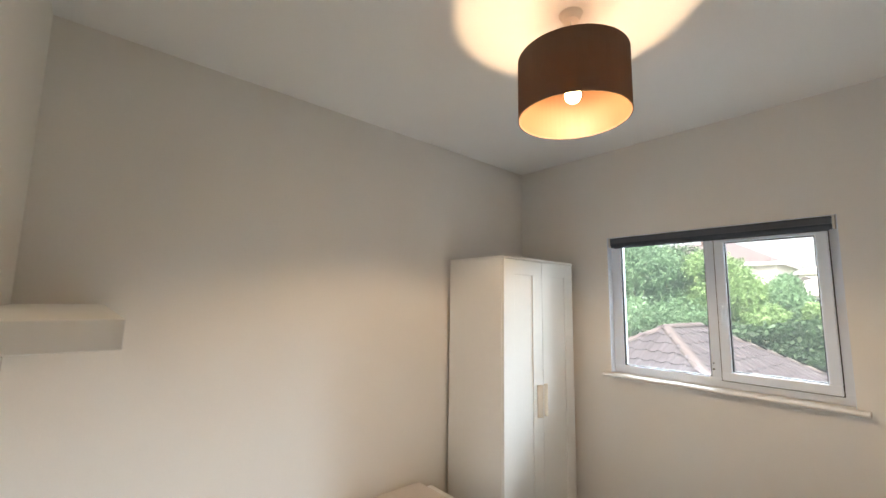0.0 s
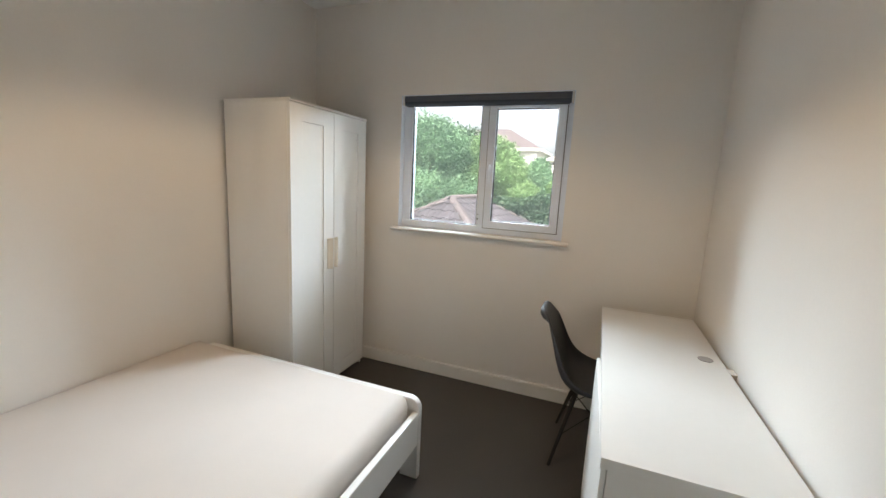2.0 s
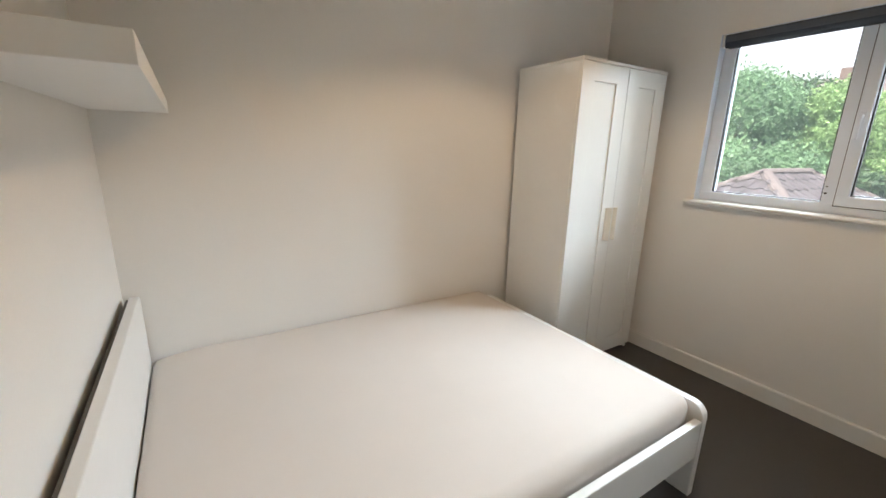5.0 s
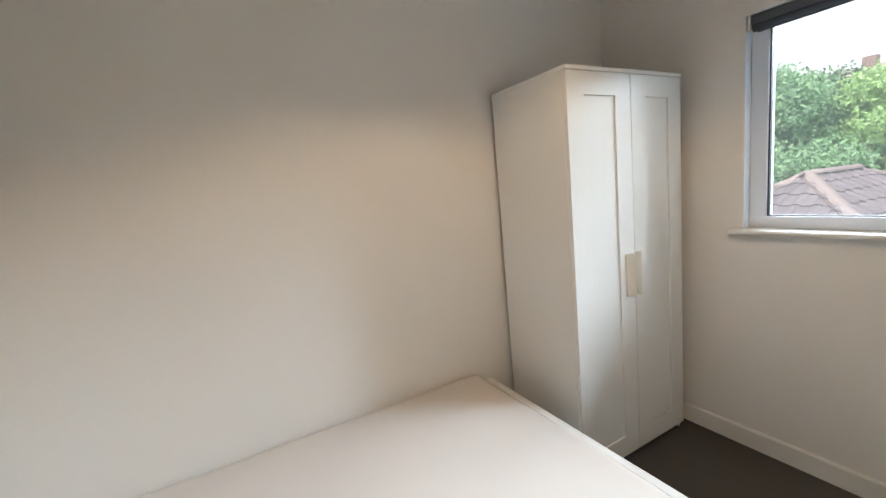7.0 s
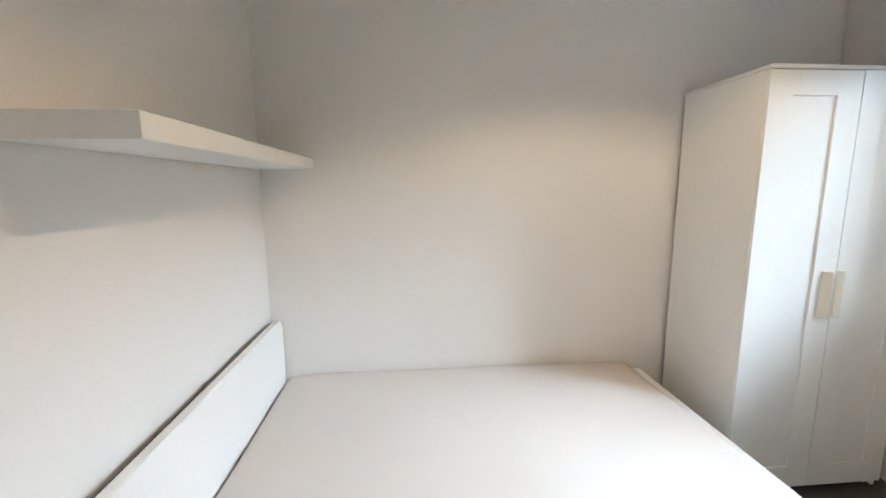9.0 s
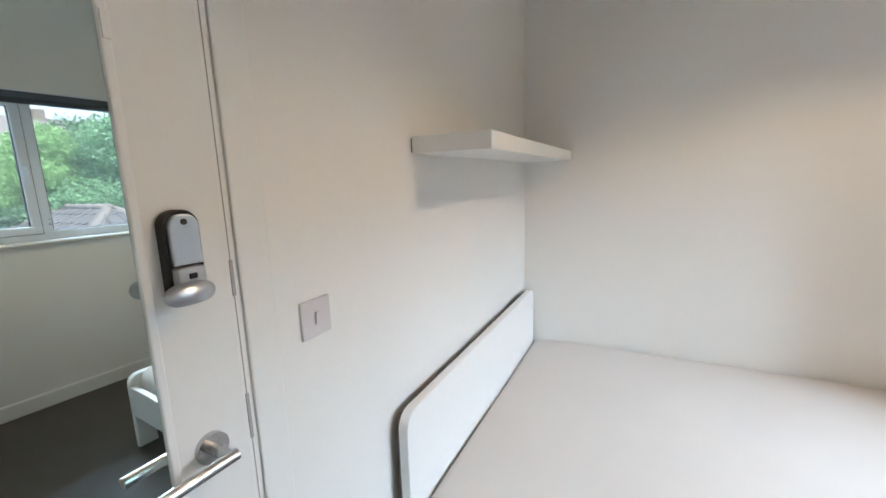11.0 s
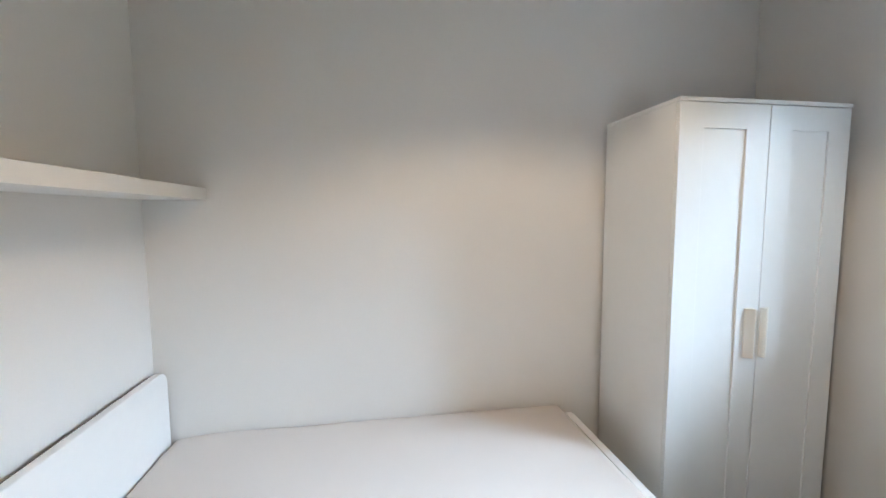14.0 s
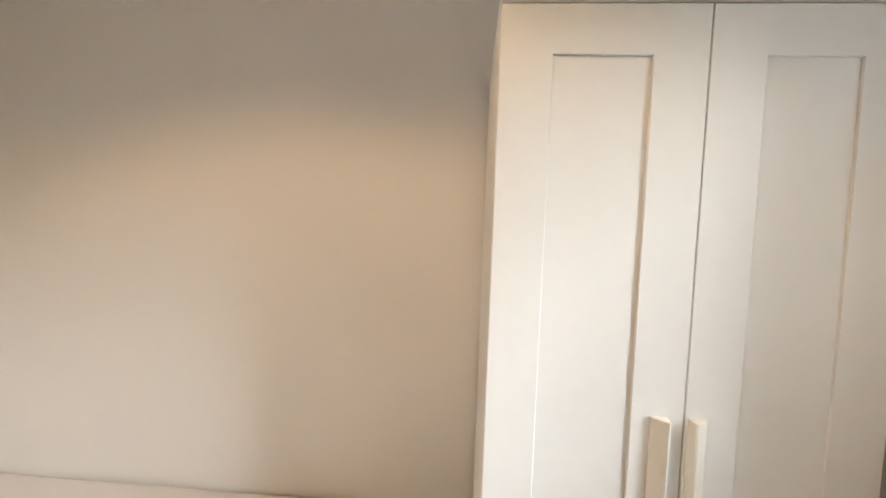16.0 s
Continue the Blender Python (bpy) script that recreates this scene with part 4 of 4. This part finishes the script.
def tree(name, base, height, spread, leaves, mat, label, seed, crown_low=0.25, category="tree", leaf=0.08, trunk=0.16, group=""):
    rng = random.Random(seed)
    top = thing(name, base, label, category, group)
    bx, by, bz = base
    bm = bmesh.new()
    tube(bm, (bx, by, bz), (bx, by, bz + height * 0.55), trunk, trunk * 0.55, sides=10)
    lobes = []
    for k in range(11):
        a, h = rng.uniform(0, 6.28), rng.uniform(crown_low, 0.9)
        reach = spread * rng.uniform(0.35, 0.8) * (1.15 - abs(h - 0.5))
        c = Vector((bx + reach * math.cos(a), by + reach * math.sin(a), bz + height * h))
        s = Vector((bx, by, bz + height * min(0.53, h * 0.7)))
        tube(bm, s, c, trunk * 0.35, trunk * 0.1, sides=6)
        lobes.append((c, spread * rng.uniform(0.38, 0.6)))
    lobes.append((Vector((bx, by, bz + height * 0.84)), spread * 0.5))
    lobes.append((Vector((bx, by, bz + height * max(0.55, crown_low + 0.14))), spread * 0.7))
    part("trunk", bm, bark_mat, top, "brown trunk and limbs")
    gen = np.random.default_rng(seed)
    n = leaves
    which = gen.integers(0, len(lobes), n)
    cen = np.array([list(c) for c, _ in lobes])[which]
    rad = np.array([r for _, r in lobes])[which]
    dirs = gen.normal(size=(n, 3))
    dirs /= np.linalg.norm(dirs, axis=1)[:, None]
    rr = rad * (0.38 + 0.76 * gen.random(n) ** 0.6) * (1 + 0.30 * np.sin(dirs[:, 0] * 11 + which) * np.cos(dirs[:, 2] * 9 + dirs[:, 1] * 8))
    pos = cen + dirs * rr[:, None] * np.array([1, 1, 0.85])
    pos[:, 2] = np.maximum(pos[:, 2], bz + 0.15)
    u = gen.normal(size=(n, 3)) + dirs * 0.2
    u /= np.linalg.norm(u, axis=1)[:, None]
    v = np.cross(u, dirs + gen.normal(size=(n, 3)) * 0.7)
    v /= np.linalg.norm(v, axis=1)[:, None]
    s = leaf * (0.6 + 0.8 * gen.random(n))[:, None]
    w = np.cross(u, v)
    quad = np.stack([pos - u * s, pos - v * s * 0.5 + w * s * 0.12, pos + u * s, pos + v * s * 0.5 + w * s * 0.12], axis=1).reshape(-1, 3)
    me = bpy.data.meshes.new("crown")
    me.vertices.add(4 * n)
    me.vertices.foreach_set("co", (quad - np.array(base)).ravel())
    me.loops.add(4 * n)
    me.loops.foreach_set("vertex_index", np.arange(4 * n))
    me.polygons.add(n)
    me.polygons.foreach_set("loop_start", np.arange(0, 4 * n, 4))
    me.update(calc_edges=True)
    me.materials.append(mat)
    crown = new("crown", me)
    crown.parent = top
    tagged(crown, "dense green leafy crown")
    return top


def at(x, y):
    return (x, y, GROUND)


# a belt of trees behind the garage, from left to right as seen from the window
tree("tree", at(-4.25, 14.3), 6.95, 1.9, 60000, leaf_mid, "leafy green garden tree behind the garage", 1, 0.10, leaf=0.052)
tree("tree", at(-6.7, 15.0), 6.7, 2.2, 60000, leaf_mid, "mid green bushy tree behind the garage", 2, 0.08, leaf=0.052)
tree("tree", at(-10.2, 15.6), 7.0, 2.5, 52000, leaf_mid, "tall leafy green tree in the garden", 3, 0.10, leaf=0.07)
tree("tree", at(-14.5, 16.5), 7.4, 2.8, 22000, leaf_mid, "broad leafy green tree in the garden", 4, 0.10)
tree("tree", at(-4.0, 17.6), 6.7, 1.8, 24000, leaf_dark, "darker green broad tree behind the garage", 5, 0.10)
tree("tree", at(-2.9, 18.6), 6.2, 1.6, 22000, leaf_mid, "rounded green tree in front of the far house", 6, 0.38)
tree("tree", at(-1.62, 15.8), 6.25, 1.25, 52000, leaf_light, "bright green spreading tree beside the garage", 7, 0.60, leaf=0.05)
tree("tree", at(-0.75, 19.6), 5.7, 0.8, 30000, leaf_mid, "small grey-green tree near the far houses", 8, 0.62, leaf=0.065, trunk=0.10)
tree("shrub", at(0.50, 16.6), 4.9, 0.65, 30000, leaf_light, "light green upright shrub beyond the hedge", 9, 0.15, category="shrub", leaf=0.055, trunk=0.06)
tree("tree", at(-7.5, 22.0), 7.4, 2.6, 20000, leaf_dark, "dark green tree at the end of the garden", 10, 0.12)
tree("shrub", at(-5.3, 12.2), 3.3, 1.1, 30000, leaf_light, "low bright green shrub beside the garage", 11, 0.1, category="shrub", leaf=0.055, trunk=0.05)


def hedge(x0, x1, y, z1, seed):
    rng = np.random.default_rng(seed)
    top = thing("hedge", ((x0 + x1) / 2, y, GROUND), "dense dark green clipped hedge beyond the garage", "hedge")
    part("hedge_core", slab(x0 + 0.1, x1 - 0.1, y - 0.35, y + 0.35, GROUND, z1 - 0.12), leaf_dark, top, "dark twiggy inside of the hedge")
    n = 26000
    face = rng.random(n)
    px = rng.uniform(x0, x1, n)
    py = np.where(face < 0.65, y - 0.45, rng.uniform(y - 0.5, y + 0.5, n))
    pz = np.where(face < 0.65, rng.uniform(GROUND + 0.1, z1, n), z1) + 0.12 * np.sin(px * 2.3)
    pos = np.stack([px, py, pz], 1) + rng.normal(size=(n, 3)) * 0.09
    u, v = rng.normal(size=(n, 3)), rng.normal(size=(n, 3))
    u /= np.linalg.norm(u, axis=1)[:, None]
    v = np.cross(u, v)
    v /= np.linalg.norm(v, axis=1)[:, None]
    s = 0.075 * (0.6 + 0.8 * rng.random(n))[:, None]
    quad = np.stack([pos - u * s, pos - v * s * 0.6, pos + u * s, pos + v * s * 0.6], axis=1).reshape(-1, 3)
    me = bpy.data.meshes.new("leaves")
    me.from_pydata((quad - np.array([(x0 + x1) / 2, y, GROUND])).tolist(), [], np.arange(4 * n).reshape(-1, 4).tolist())
    me.materials.append(leaf_dark)
    ob = new("leaves", me)
    ob.parent = top
    tagged(ob, "small dark green hedge leaves")


hedge(-1.2, 3.2, 14.5, 0.86, 11)


def house(base, width, depth, eave, ridge_h, turn, label, wall_mat, roof_mat, chimney=True):
    """Two-storey house with a hipped roof, windows with frames and a gutter."""
    top = thing("house", base, label, "house")
    m = Matrix.Translation(base) @ pose(0, 0, 0, 0, 0, turn)

    def put(name, bm, mat, parent, lab=""):
        bmesh.ops.transform(bm, matrix=m, verts=bm.verts)
        return part(name, bm, mat, parent, lab)
    w, d = width / 2, depth / 2
    put("wall", slab(-w, w, -d, d, 0, eave), wall_mat, top, "rendered house wall")
    bm = bmesh.new()
    o = 0.35
    e = [bm.verts.new(p) for p in ((-w - o, -d - o, eave), (w + o, -d - o, eave), (w + o, d + o, eave), (-w - o, d + o, eave))]
    a, b = bm.verts.new((-w + d, 0, ridge_h)), bm.verts.new((w - d, 0, ridge_h))
    for q in ((e[0], e[1], b, a), (e[1], e[2], b), (e[2], e[3], a, b), (e[3], e[0], a), (e[3], e[2], e[1], e[0])):
        bm.faces.new(q)
    bmesh.ops.recalc_face_normals(bm, faces=bm.faces)
    roof = put("roof", bm, roof_mat, top, "hipped tiled roof")
    bm = bmesh.new()
    for (x0, x1, y0, y1) in ((-w - o - 0.06, w + o + 0.06, -d - o - 0.08, -d - o), (-w - o - 0.06, w + o + 0.06, d + o, d + o + 0.08),
                             (-w - o - 0.08, -w - o, -d - o, d + o), (w + o, w + o + 0.08, -d - o, d + o)):
        box(bm, x0, x1, y0, y1, eave - 0.17, eave + 0.03)
    put("gutter", bm, render_white, top, "white gutter and fascia")
    if chimney:
        put("chimney", slab(w * 0.22, w * 0.22 + 0.6, -0.3, 0.3, ridge_h - 1.0, ridge_h + 0.5), brick_mat, roof, "brick chimney stack")
    n = max(2, int(width / 3))
    for z in (0.9, 3.5):
        for k in range(n):
            cx = -w + width * (k + 0.5) / n
            win = put("window", slab(cx - 0.75, cx + 0.75, -d - 0.05, -d + 0.02, z, z + 1.25), upvc, top, "white framed window")
            for s in (-1, 1):
                put("pane", slab(cx + s * 0.36 - 0.3, cx + s * 0.36 + 0.3, -d - 0.06, -d - 0.04, z + 0.1, z + 1.15), dark_glass, win)
    return top


house((-8.7, 34.3, GROUND), 12.0, 5.6, 6.9, 8.7, 0, "pale rendered house with a red-brown hipped roof beyond the trees", render_white, red_roof)
house((-1.1, 31.5, GROUND), 3.6, 4.4, 5.0, 6.0, 0, "lower white building with a small grey roof beyond the trees", render_white, grey_wall, False)
house((1.4, 47.0, GROUND), 9.5, 8.0, 6.9, 8.8, 3, "white rendered house with a grey roof beyond the gardens", render_white, grey_wall)
house((-26.0, 50.0, GROUND), 14.0, 8.0, 6.6, 9.4, 8, "distant pale house behind the trees", render_white, red_roof)


def garden_fence(x0, x1, y, z1):
    top = thing("fence", ((x0 + x1) / 2, y, GROUND), "orange-brown timber panel fence at the end of the garden", "fence")
    n = int((x1 - x0) / 0.15)
    for k in range(n):
        x = x0 + 0.15 * k
        part("board", slab(x, x + 0.135, y, y + 0.02, GROUND, z1 + 0.02 * math.sin(k * 1.7)), fence_mat, top)
    for k in range(int((x1 - x0) / 1.8) + 1):
        x = x0 + 1.8 * k
        part("post", slab(x - 0.05, x + 0.05, y + 0.02, y + 0.12, GROUND, z1 + 0.1), fence_mat, top)


garden_fence(-3.0, 4.5, 22.5, 1.0)
